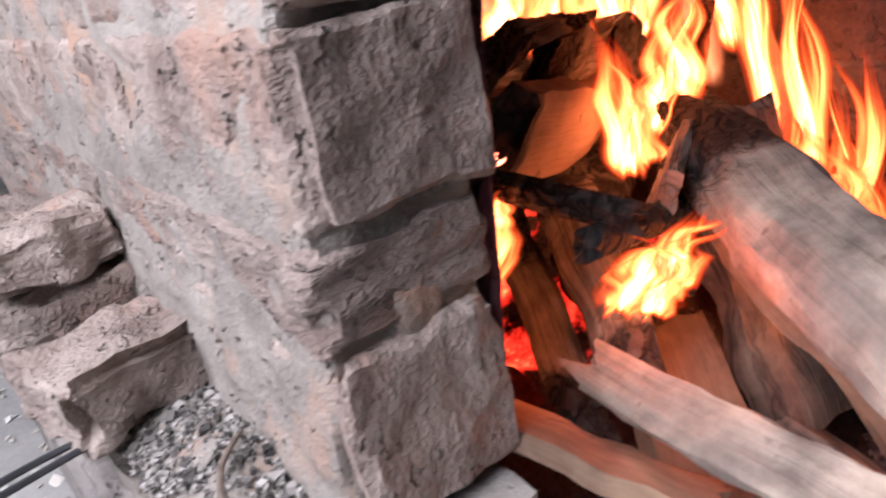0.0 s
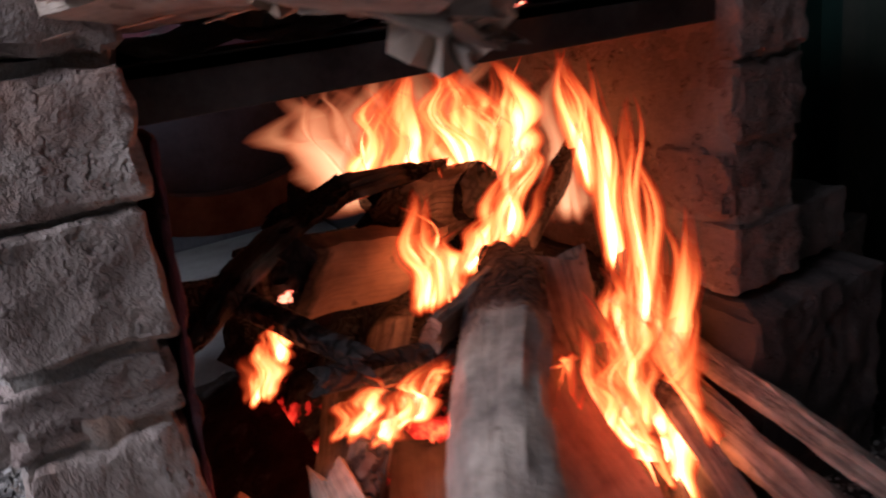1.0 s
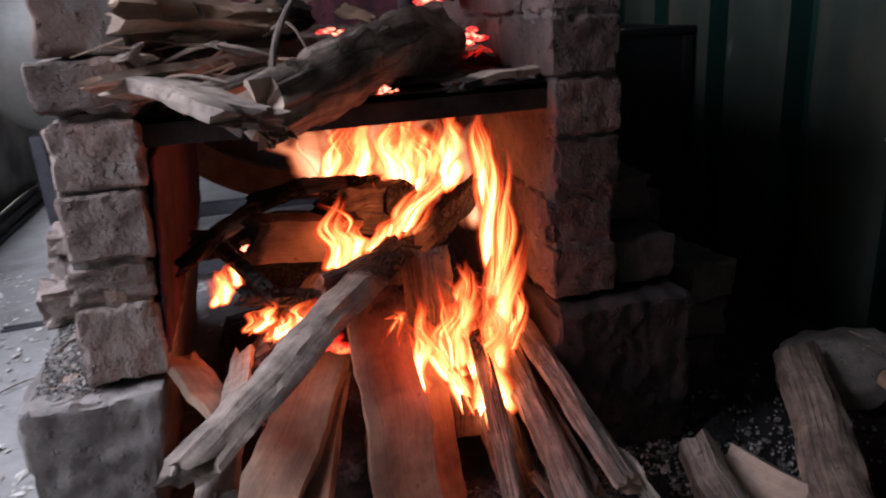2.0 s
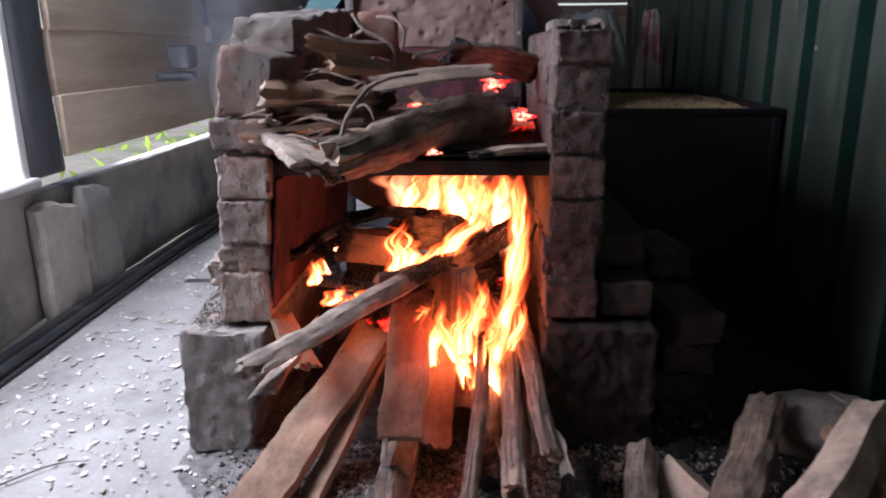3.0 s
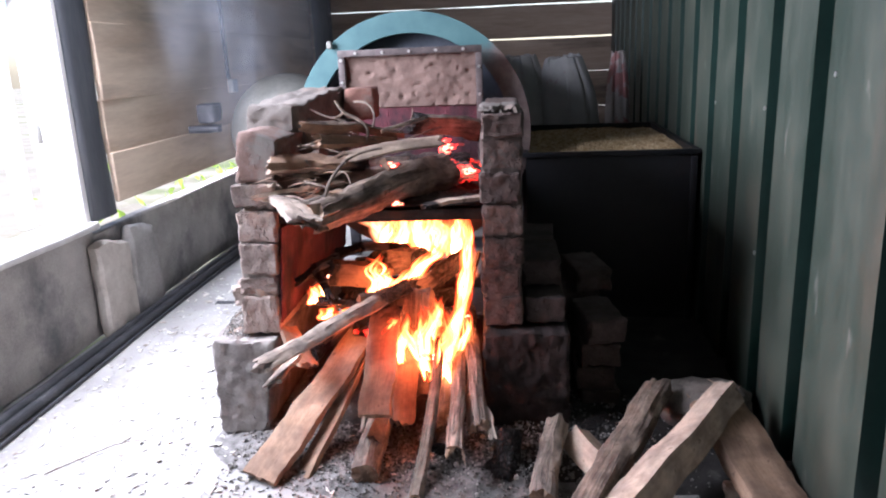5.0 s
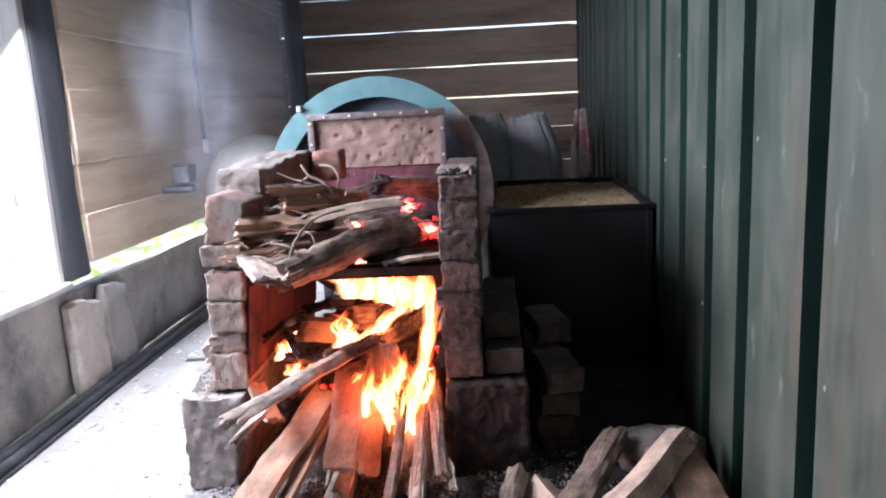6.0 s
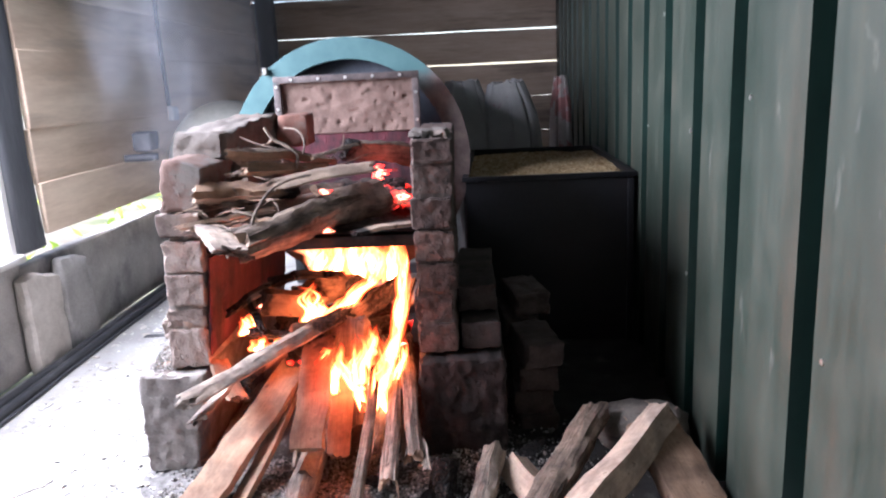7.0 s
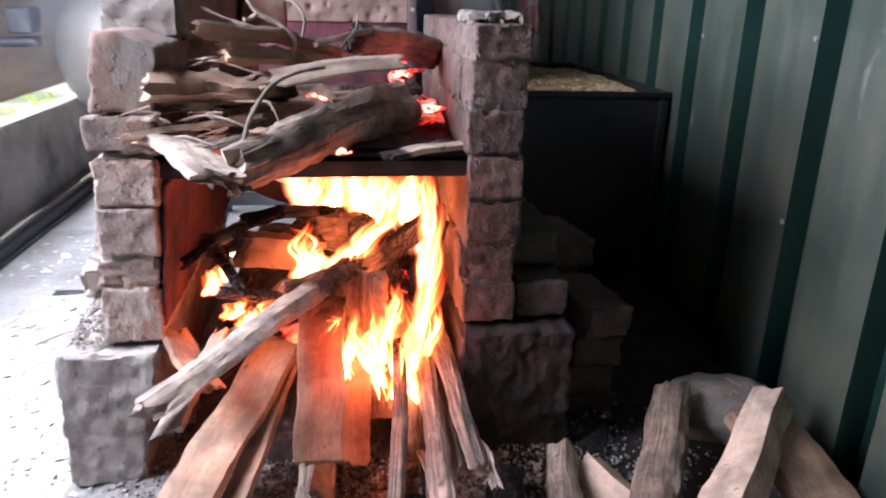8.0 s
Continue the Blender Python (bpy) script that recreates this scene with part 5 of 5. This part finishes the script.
firewood("split_board", (0.120, 0.06, 0.862), (0.310, 0.24, 0.822), 0.026, 0.016, "half", "dry split branch with a pointed end on top of the pile", ON, [PALE_BARK, SPLIT], 35, 30, (0, 0, 0.008), (9, 9), (0.05, 0.03), 0.3)
firewood("split_stick", (0.150, 0.03, 0.832), (0.300, 0.22, 0.806), 0.020, 0.014, "wedge", "dry split prong under the branch", ON, [PALE_BARK, SPLIT], 43, 70, (0, 0, 0), (9, 9), (0.04, 0.02), 0.25)
firewood("split_stick", (0.290, 0.16, 0.842), (0.385, 0.25, 0.862), 0.011, 0.009, "half", "short dry stick on the pile", ON, [PALE_BARK, SPLIT], 44, 0, (0, 0, 0), (9, 9), (0.02, 0.02), 0.25)
firewood("split_board", (0.365, 0.30, 0.845), (0.560, 0.44, 0.808), 0.034, 0.036, "plank", "brown split board leaning behind the embers", ON, [BARK, BARK], 36, 52, (0, 0, 0.004), (0.7, 0.7), (0.02, 0.01), 0.15)
firewood("split_stick", (0.42, -0.01, 0.662), (0.545, 0.05, 0.668), 0.022, 0.018, "plank", "pale split piece on the plate edge", ON, [BARK, PALE], 37, 0, (0, 0, 0), (1.0, 9), (0.02, 0.02))
firewood("log", (0.12, 0.10, 0.695), (0.44, 0.42, 0.705), 0.034, 0.030, "round", "brown log under the pile", ON, None, 38, 0, (0, 0, 0.0), (9, 1.3), (0.02, 0.02))
firewood("log", (0.03, 0.28, 0.71), (0.50, 0.42, 0.715), 0.034, 0.03, "round", "burning log at the back of the pile", ON, None, 40, 0, (0, 0, 0), (9, 1.6), (0.02, 0.02))
firewood("split_stick", (0.09, -0.09, 0.680), (0.26, 0.10, 0.70), 0.018, 0.016, "wedge", "thin broken stick at the plate edge", ON, None, 41, 0, (0, 0, 0), (9, 1.0), (0.04, 0.02), 0.2)
firewood("split_stick", (0.0, -0.03, 0.700), (0.17, 0.08, 0.715), 0.020, 0.018, "plank", "splintered stick on the wall edge", ON, [BARK, PALE], 42, 20, (0, 0, 0), (9, 9), (0.05, 0.02), 0.25)
twig([(0.165, -0.13, 0.672), (0.178, -0.10, 0.735), (0.21, -0.06, 0.785), (0.25, -0.03, 0.806), (0.30, 0.02, 0.812)], 0.0045, "thin curved grey vine arching over the pile", ON, 0.7)
twig([(0.155, 0.16, 0.932), (0.178, 0.155, 0.898), (0.214, 0.15, 0.880), (0.243, 0.14, 0.852), (0.240, 0.13, 0.818)], 0.0050, "knobby dry twig sticking up from the pile", ON, 0.9)
twig([(0.178, 0.155, 0.898), (0.163, 0.150, 0.888), (0.153, 0.140, 0.886)], 0.0045, "stub of a broken twig", ON, 0.8)
twig([(0.200, 0.20, 0.925), (0.240, 0.18, 0.920), (0.262, 0.16, 0.892), (0.258, 0.15, 0.855)], 0.0036, "bent dry twig above the pile", ON, 0.8)
twig([(0.40, 0.30, 0.868), (0.425, 0.33, 0.845), (0.50, 0.45, 0.835)], 0.006, "thin grey twig on the pile", ON, 0.9)
twig([(0.17, 0.02, 0.74), (0.20, 0.0, 0.755), (0.22, -0.02, 0.72), (0.215, -0.05, 0.69)], 0.0025, "thin curled bark strip", ON, 0.7)
for pts, r in (([(0.06, 0.24, 0.905), (0.11, 0.22, 0.885), (0.17, 0.21, 0.868), (0.24, 0.20, 0.83)], 0.005),
               ([(0.08, 0.26, 0.87), (0.14, 0.20, 0.858), (0.20, 0.16, 0.84), (0.27, 0.14, 0.818)], 0.0045),
               ([(0.05, 0.12, 0.80), (0.10, 0.10, 0.815), (0.16, 0.08, 0.80), (0.22, 0.06, 0.785)], 0.0045),
               ([(0.30, 0.06, 0.806), (0.37, 0.16, 0.825), (0.44, 0.28, 0.838)], 0.005),
               ([(0.33, 0.16, 0.838), (0.36, 0.20, 0.87), (0.365, 0.21, 0.90)], 0.0035),
               ([(0.04, 0.02, 0.715), (0.10, -0.03, 0.735), (0.16, -0.06, 0.725), (0.20, -0.05, 0.70)], 0.005),
               ([(0.02, -0.01, 0.69), (0.07, -0.06, 0.705), (0.12, -0.09, 0.695)], 0.0045)):
    twig(pts, r * 0.62, "thin dry grey vine tangled in the pile", ON, 0.6)
for i, (a, b, r) in enumerate((((0.572, -0.258, 0.140), (0.552, -0.19, 0.168), 0.010), ((0.505, -0.292, 0.105), (0.495, -0.21, 0.14), 0.008), ((0.470, -0.225, 0.075), (0.462, -0.15, 0.115), 0.010), ((0.245, -0.205, 0.13), (0.262, -0.12, 0.20), 0.008))):
    firewood("bark_strip", a, b, r, r * 0.9, "plank", "peeling strip of bark on the sticks", IN, [BARK, PALE if i % 2 else BARK], 110 + i, 40 + 60 * i, (0.008 * (-1) ** i, 0, 0.008), (9, 9), (0.03, 0.01), 0.3)
rng = random.Random(47)
for i in range(16):
    p = Vector((rng.uniform(0.0, 0.30), rng.uniform(-0.02, 0.16), 0))
    p.z = 0.70 + 0.09 * p.y / 0.16 + rng.uniform(0.0, 0.04)
    d = Vector((rng.uniform(-0.07, 0.03), rng.uniform(-0.06, -0.02), rng.uniform(-0.015, 0.015)))
    firewood("bark_sliver", p, p + d, rng.uniform(0.006, 0.013), rng.uniform(0.004, 0.010), "plank", "loose brown sliver of bark on the pile", ON, [BARK, rng.choice((BARK, SPLIT))], 140 + i, rng.uniform(-60, 60), (0, 0, rng.uniform(-0.006, 0.008)), (9, 9), (0.015, 0.02), 0.4)
rng = random.Random(31)
for i in range(34):
    p = Vector((rng.uniform(0.0, 0.15), rng.uniform(-0.03, 0.10), rng.uniform(0.675, 0.76)))
    d = Vector((rng.uniform(-0.06, -0.02), rng.uniform(-0.045, -0.01), rng.uniform(-0.025, 0.015)))
    twig([p, p + d], rng.uniform(0.0015, 0.004), "thin pale wood splinter on the pile", ON, 0.2, PALE)

# red-hot coals showing between the sticks on the plate
for i, (x, y, z, r) in enumerate(((0.283, 0.25, 0.728, 0.020), (0.455, 0.27, 0.778, 0.026), (0.518, 0.25, 0.708, 0.020), (0.325, 0.05, 0.655, 0.010), (0.13, 0.11, 0.722, 0.007), (0.105, 0.125, 0.43, 0.007), (0.088, 0.10, 0.415, 0.005), (0.50, 0.12, 0.30, 0.012))):
    rng = random.Random(500 + i)
    shards = []
    for k in range(22):
        bm = bmesh.new()
        bmesh.ops.create_icosphere(bm, subdivisions=1, radius=r * rng.uniform(0.14, 0.36))
        spot = Vector((rng.gauss(0, 0.75), rng.gauss(0, 0.4), rng.gauss(0, 0.32))) * r
        for v in bm.verts:
            v.co *= 1 + 0.8 * noise.noise(v.co * 170 + Vector((i, k, 0)))
            v.co = Vector((v.co.x * 1.6, v.co.y, v.co.z * 0.7)) + spot
        shards.append(bm)
    ob = part("coal", join(*shards), HOT)
    ob.location = (x, y, z)
    tagged(ob, "red-hot crumbling coal among the sticks", "coal", "glowing coals")

# ---- flames ----
fire = thing("fire", (0.3, 0.2, 0.12), "bright yellow and orange flames rising through the wood", "fire")
FO = Vector((0.3, 0.2, 0.12))


def flame(base, tip, width, sway, seed, blades=3, gas=FLAME):
    """A tongue of flame: soft blades crossed round one bent spine."""
    rng = random.Random(seed)
    base, tip = Vector(base), Vector(tip)
    m, n = 20, 6
    turn0 = rng.uniform(-0.4, 0.4)
    for k in range(blades):
        bm = bmesh.new()
        uvl = bm.loops.layers.uv.new("UVMap")
        a = turn0 + math.pi * k / blades
        side = Vector((math.cos(a), math.sin(a), 0))
        rows = []
        for i in range(m + 1):
            t = i / m
            spine = base.lerp(tip, t) + Vector(sway) * math.sin(math.pi * t) * (0.6 + 0.4 * math.sin(3 * t + seed))
            spine += Vector((noise.noise(Vector((seed, t * 2.6, k))), noise.noise(Vector((seed + 9, t * 2.6, k))), 0)) * width * 1.5 * t
            w = width * (0.45 + 0.75 * math.sin(math.pi * min(1, 0.12 + t * 0.7))) * (1 - 0.7 * t ** 2)
            w *= 1 + 0.4 * noise.noise(Vector((seed * 3, t * 5, k * 5)))
            rows.append([bm.verts.new(spine + side * w * (j / n * 2 - 1) - FO) for j in range(n + 1)])
        for i in range(m):
            for j in range(n):
                f = bm.faces.new((rows[i][j], rows[i][j + 1], rows[i + 1][j + 1], rows[i + 1][j]))
                f.smooth = True
                for loop, (uu, vv) in zip(f.loops, ((j, i), (j + 1, i), (j + 1, i + 1), (j, i + 1))):
                    loop[uvl].uv = (uu / n, vv / m)
        part("flame", bm, gas, fire)


flames = [
    ((0.418, -0.02, 0.145), (0.465, 0.02, 0.375), 0.029, (0.01, 0, 0)),
    ((0.435, -0.01, 0.170), (0.505, 0.05, 0.440), 0.025, (0.012, 0, 0)),
    ((0.405, -0.03, 0.160), (0.370, -0.01, 0.280), 0.018, (-0.008, 0, 0)),
    ((0.400, -0.02, 0.200), (0.335, 0.00, 0.365), 0.022, (-0.015, 0, 0)),
    ((0.470, 0.00, 0.190), (0.520, 0.05, 0.360), 0.016, (0.01, 0, 0)),
    ((0.465, 0.06, 0.240), (0.522, 0.12, 0.560), 0.019, (0.012, 0, 0)),
    ((0.490, 0.11, 0.330), (0.518, 0.18, 0.600), 0.018, (0.008, 0, 0)),
    ((0.500, 0.16, 0.420), (0.510, 0.22, 0.610), 0.019, (0.006, 0, 0)),
    ((0.425, -0.01, 0.200), (0.435, 0.04, 0.340), 0.034, (-0.01, 0, 0)),
    ((0.395, -0.03, 0.140), (0.405, 0.01, 0.290), 0.018, (0.01, 0, 0)),
    ((0.235, 0.10, 0.375), (0.245, 0.13, 0.500), 0.024, (0.008, 0, 0)),
    ((0.265, 0.11, 0.375), (0.285, 0.14, 0.450), 0.022, (-0.008, 0, 0)),
    ((0.250, 0.24, 0.470), (0.280, 0.26, 0.600), 0.036, (0.01, 0, 0)),
    ((0.310, 0.24, 0.460), (0.330, 0.28, 0.615), 0.044, (-0.01, 0, 0)),
    ((0.370, 0.22, 0.460), (0.360, 0.28, 0.610), 0.036, (0.01, 0, 0)),
    ((0.400, 0.23, 0.450), (0.430, 0.26, 0.570), 0.030, (0.01, 0, 0)),
    ((0.290, 0.12, 0.392), (0.390, 0.16, 0.460), 0.028, (0.0, 0, 0.006)),
    ((0.340, 0.13, 0.400), (0.440, 0.18, 0.520), 0.028, (0.0, 0, 0.010)),
    ((0.055, 0.10, 0.350), (0.072, 0.085, 0.425), 0.018, (0.0, 0, 0)),
    ((0.080, 0.12, 0.370), (0.090, 0.10, 0.430), 0.014, (0.0, 0, 0)),
    ((0.100, 0.015, 0.335), (0.135, 0.002, 0.385), 0.024, (0.01, 0, 0)),
    ((0.155, 0.015, 0.325), (0.195, 0.005, 0.380), 0.022, (0.0, 0, 0)),
    ((0.130, 0.010, 0.320), (0.150, -0.002, 0.370), 0.020, (0.0, 0, 0)),
    ((0.280, -0.01, 0.280), (0.310, -0.02, 0.360), 0.020, (0.01, 0, 0)),
    ((0.330, -0.04, 0.220), (0.330, -0.03, 0.340), 0.020, (-0.01, 0, 0)),
    ((0.450, -0.01, 0.180), (0.465, 0.03, 0.330), 0.026, (0.006, 0, 0)),
    ((0.430, -0.03, 0.130), (0.455, 0.00, 0.330), 0.036, (0.0, 0, 0)),
    ((0.405, 0.02, 0.260), (0.440, 0.05, 0.390), 0.030, (0.0, 0, 0)),
    ((0.385, -0.02, 0.230), (0.380, 0.02, 0.380), 0.028, (0.008, 0, 0)),
    ((0.455, 0.26, 0.440), (0.480, 0.28, 0.605), 0.034, (0.008, 0, 0)),
    ((0.400, 0.26, 0.470), (0.410, 0.30, 0.615), 0.040, (-0.008, 0, 0)),
]
for i, (b, t, w, s) in enumerate(flames):
    flame(b, t, w * 1.28, s, i * 3.7 + 1)
veils = [
    ((0.245, 0.30, 0.455), (0.215, 0.33, 0.605), 0.040, (0.01, 0, 0)),
    ((0.280, 0.32, 0.450), (0.240, 0.34, 0.610), 0.070, (0.0, 0, 0)),
    ((0.360, 0.32, 0.440), (0.330, 0.34, 0.620), 0.075, (0.01, 0, 0)),
    ((0.440, 0.30, 0.420), (0.430, 0.33, 0.612), 0.065, (0.0, 0, 0)),
    ((0.500, 0.20, 0.380), (0.512, 0.24, 0.600), 0.036, (0.0, 0, 0)),
    ((0.350, 0.45, 0.400), (0.340, 0.48, 0.612), 0.090, (0.0, 0, 0)),
    ((0.435, 0.02, 0.180), (0.470, 0.06, 0.360), 0.045, (0.01, 0, 0)),
]
for i, (b, t, w, s) in enumerate(veils):
    flame(b, t, w * 1.2, s, i * 2.9 + 60, 2, VEIL)

# ---- the heap of wood beside the stove ----
HEAP = "firewood heaped beside the stove"
bm = bmesh.new()
bmesh.ops.create_icosphere(bm, subdivisions=4, radius=1.0)
for v in bm.verts:
    q = v.co.copy()
    f = 1 + 0.16 * noise.noise(q * 1.7) + 0.09 * noise.noise(q * 4.3) + 0.04 * noise.noise(q * 11) + 0.02 * noise.noise(q * 24)
    v.co = Vector((q.x * 0.132 * f, q.y * 0.105 * f, 0.062 + max(-0.062, math.copysign(abs(q.z) ** 0.8, q.z) * 0.065 * f)))
for f in bm.faces:
    f.smooth = True
stone = part("boulder", bm, BOULDER)
stone.location = (1.175, 0.03, 0.0)
tagged(stone, "rounded grey boulder under the heap of firewood", "stone")
firewood("log", (1.030, -0.01, 0.118), (0.79, -0.44, 0.04), 0.041, 0.046, "half", "rough brown bark log leaning on the boulder", HEAP, [PALE_BARK, SPLIT], 51, 0, (0, 0, 0), (9, 9), (0.03, 0.02), 0.10)
firewood("split_log", (1.172, -0.140, 0.176), (0.865, -0.47, 0.058), 0.043, 0.062, "wedge", "pale freshly split log on top of the heap", HEAP, [PALE_BARK, PALE], 52, 196, (0, 0, 0), (9, 9), (0.03, 0.02), 0.03)
firewood("split_board", (1.165, -0.11, 0.132), (1.225, -0.46, 0.02), 0.066, 0.068, "plank", "wide brown split board leaning on the boulder", HEAP, [BARK, SPLIT], 53, 6, (0, 0, 0), (9, 9), (0.01, 0.01), 0.03)
firewood("split_block", (0.800, -0.15, 0.060), (0.90, -0.42, 0.035), 0.046, 0.050, "wedge", "pale angular split chunk lying on the ash", HEAP, [PALE_BARK, PALE], 54, 170, (0, 0, 0), (9, 9), (0.02, 0.01), 0.04)
firewood("log", (0.742, -0.135, 0.085), (0.69, -0.38, 0.03), 0.030, 0.032, "round", "short bark log stub standing aslant", HEAP, None, 55, 0, (0, 0, 0), (9, 9), (0.02, 0.01), 0.15)
firewood("split_board", (1.13, -0.32, 0.02), (1.29, -0.34, 0.02), 0.03, 0.03, "plank", "thin pale board flat on the ground", HEAP, [BARK, PALE], 56, 0, (0, 0, 0), (9, 9), (0.01, 0.01))
for i, (x, y, r) in enumerate(((0.60, -0.22, 0.026), (0.86, -0.03, 0.03), (0.95, 0.05, 0.028), (0.70, -0.25, 0.022))):
    firewood("charcoal", (x - r * 0.8, y - 0.03, r * 0.75), (x + r * 0.8, y + 0.035, r * 0.8), r, r * 0.85, "round", "crackled black lump of charcoal on the ash", "charcoal lumps by the stove", None, 60 + i, 0, (0, 0, 0), (4.0, 4.0), (0.01, 0.01), 0.3, "charcoal")

firewood("charcoal", (0.605, -0.250, 0.000), (0.622, -0.180, 0.088), 0.036, 0.032, "round", "cracked black charred log end standing in the ash", "charcoal lumps by the stove", None, 68, 0, (0, 0, 0), (4.0, 4.0), (0.01, 0.012), 0.16, "charcoal")
rng = random.Random(12)
for i in range(9):
    p = Vector((1.175 + rng.uniform(-0.08, 0.08), 0.03 + rng.uniform(-0.07, 0.0), 0.126))
    p.z -= 2.2 * (p.x - 1.175) ** 2 + 2.6 * (p.y - 0.03) ** 2
    d = Vector((rng.uniform(-0.03, 0.03), rng.uniform(-0.03, 0.03), rng.uniform(0.0, 0.012)))
    twig([p, p + d], rng.uniform(0.002, 0.004), "small broken splinter lying on the boulder", HEAP, 0.4, rng.choice((PALE, BARK)))

# ---- thin smoke drifting under the roof behind the stove ----
def smoke_material():
    m, nt, p = nodes_of("wood_smoke")
    uv = nt.nodes.new("ShaderNodeUVMap")
    sep = nt.nodes.new("ShaderNodeSeparateXYZ")
    nt.links.new(uv.outputs["UV"], sep.inputs[0])
    fade = [math_node(nt, "MULTIPLY", math_node(nt, "MULTIPLY", c, math_node(nt, "SUBTRACT", 1.0, c)), 4.6, True) for c in (sep.outputs["X"], sep.outputs["Y"])]
    cloud = math_node(nt, "SUBTRACT", math_node(nt, "MULTIPLY", noise_node(nt, coords(nt), 1.6, 4, 0.55, 0.6), 2.4), 0.7, True)
    thick = math_node(nt, "MULTIPLY", math_node(nt, "MULTIPLY", cloud, math_node(nt, "MULTIPLY", fade[0], fade[1])), 0.19)
    p.inputs["Base Color"].default_value = (0.72, 0.78, 0.90, 1)
    p.inputs["Roughness"].default_value = 1.0
    p.inputs["Specular IOR Level"].default_value = 0.0
    nt.links.new(thick, p.inputs["Alpha"])
    return m


SMOKE = smoke_material()


def smoke_sheet(x0, x1, y, z0, z1, seed):
    """One soft curling layer of smoke."""
    bm = bmesh.new()
    uvl = bm.loops.layers.uv.new("UVMap")
    rows = [[bm.verts.new((x0 + (x1 - x0) * i / 12, y + 0.14 * noise.noise(Vector((i * 0.35, j * 0.35, seed))), z0 + (z1 - z0) * j / 12)) for i in range(13)] for j in range(13)]
    for j in range(12):
        for i in range(12):
            f = bm.faces.new((rows[j][i], rows[j][i + 1], rows[j + 1][i + 1], rows[j + 1][i]))
            f.smooth = True
            for loop, (a, b) in zip(f.loops, ((i, j), (i + 1, j), (i + 1, j + 1), (i, j + 1))):
                loop[uvl].uv = (a / 12, b / 12)
    return bm


for k, (x0, x1, y, z0, z1) in enumerate(((-0.945, -0.40, 1.25, 0.60, 2.5), (-0.940, -0.38, 1.60, 0.60, 2.5), (-0.935, -0.30, 2.05, 0.65, 2.5), (-0.935, -0.30, 2.6, 0.70, 2.5))):
    tagged(part("smoke", smoke_sheet(x0, x1, y, z0, z1, k * 7.0), SMOKE), "thin blue-grey wood smoke drifting under the roof", "smoke", kind="stuff")

# ---- ash, grit and chips on the floor ----
def ash_height(x, y):
    d = max(0.0, 1 - ((x - 0.48) / 0.72) ** 2 - ((y + 0.02) / 0.36) ** 2)
    return -0.004 + 0.030 * min(1, d * 1.6) + 0.008 * noise.noise(Vector((x * 14, y * 14, 0))) * min(1, d * 3)


ash = part("ash", grid_sheet(-0.30, 1.26, -0.44, 0.40, 0.02, ash_height), ASH)
tagged(ash, "thin drift of grey ash and grit round the stove", "ash", kind="stuff")


def by_stove(r):
    x, y = r.gauss(0.40, 0.30), r.gauss(-0.12, 0.12)
    while not (-0.14 < x < 1.27 and -0.45 < y < 0.4):
        x, y = r.gauss(0.40, 0.30), r.gauss(-0.12, 0.12)
    return (x, y, max(0.0, ash_height(x, y)) + (0.012 if x > 0.63 and y > -0.30 else 0.002))


def on_floor(r):
    x, y = r.uniform(-0.84, 0.0) if r.random() < 0.8 else r.uniform(0.0, 1.25), r.uniform(-1.6, 1.6)
    return (x, y, 0.004)


# dark sheet over the floor, deepening the shade right of the stove
soot = part("soot", grid_sheet(0.60, 1.44, -0.48, 0.92, 0.03, lambda x, y: max(0.013, ash_height(x, y) + 0.006) + 0.006 * noise.noise(Vector((x * 7, y * 7, 2))) if 0.63 < x and y > -0.30 + 0.10 * noise.noise(Vector((x * 5, y * 5, 1))) else -0.012), SHADED_EARTH)
tagged(soot, "sooty earth and cinders, darkened further for the stove's shade", "soot", kind="stuff")
scatter("grit", 7000, by_stove, 0.0045, GRIT, "loose black and grey grit and cinders", "grit", 5, 0.8)
scatter("wood_chips", 2600, on_floor, 0.0045, CHIPS, "small pale wood chips scattered on the floor", "wood chips", 6, 0.16, 2.0)
scatter("wood_flakes", 900, on_floor, 0.0085, FLAKES, "whitish flat wood flakes scattered on the floor", "wood flakes", 16, 0.16, 1.7)
def on_ledge(r):
    x, y = r.uniform(-0.196, -0.108), r.uniform(-0.005, 0.5)
    return (x, y, 0.330 - 0.036 * max(0.0, 1 - (y + 0.013) / 0.13) - 0.014 * max(0.0, -(x + 0.152) / 0.046))


scatter("grit", 3600, on_ledge, 0.0027, GRIT, "crumbled mortar on the foundation block", "grit", 9, 0.8)
wrapper = part("wrapper", rough_box(0.03, 0.018, 0.006, 0.003, 3, 3.0, 0.002, 60.0), PACKET)
wrapper.location, wrapper.rotation_euler = (0.171, -0.022, 0.186), (0.6, 0.1, 0.4)
tagged(wrapper, "crumpled pale blue paper scrap on the firewood", "paper scrap")
for pts in ([(-0.62, -0.25, 0.006), (-0.5, -0.1, 0.008), (-0.42, -0.07, 0.006)], [(-0.52, 0.62, 0.006), (-0.44, 0.7, 0.01), (-0.36, 0.72, 0.006)]):
    twig(pts, 0.0022, "short dry twig lying on the floor", "twigs on the floor")
twig([(-0.170, 0.070, 0.329), (-0.160, 0.092, 0.334), (-0.138, 0.118, 0.331)], 0.003, "thin dry twig resting on the rubble ledge", "")
for dy in (0.0, 0.014):
    twig([(-0.272, 0.176 + dy, 0.334), (-0.235, 0.186 + dy, 0.331), (-0.185, 0.193 + dy * 0.5, 0.331)], 0.0026, "thin black stalk lying over the rubble ledge", "stalks on the ledge", 0.9, RUBBER)
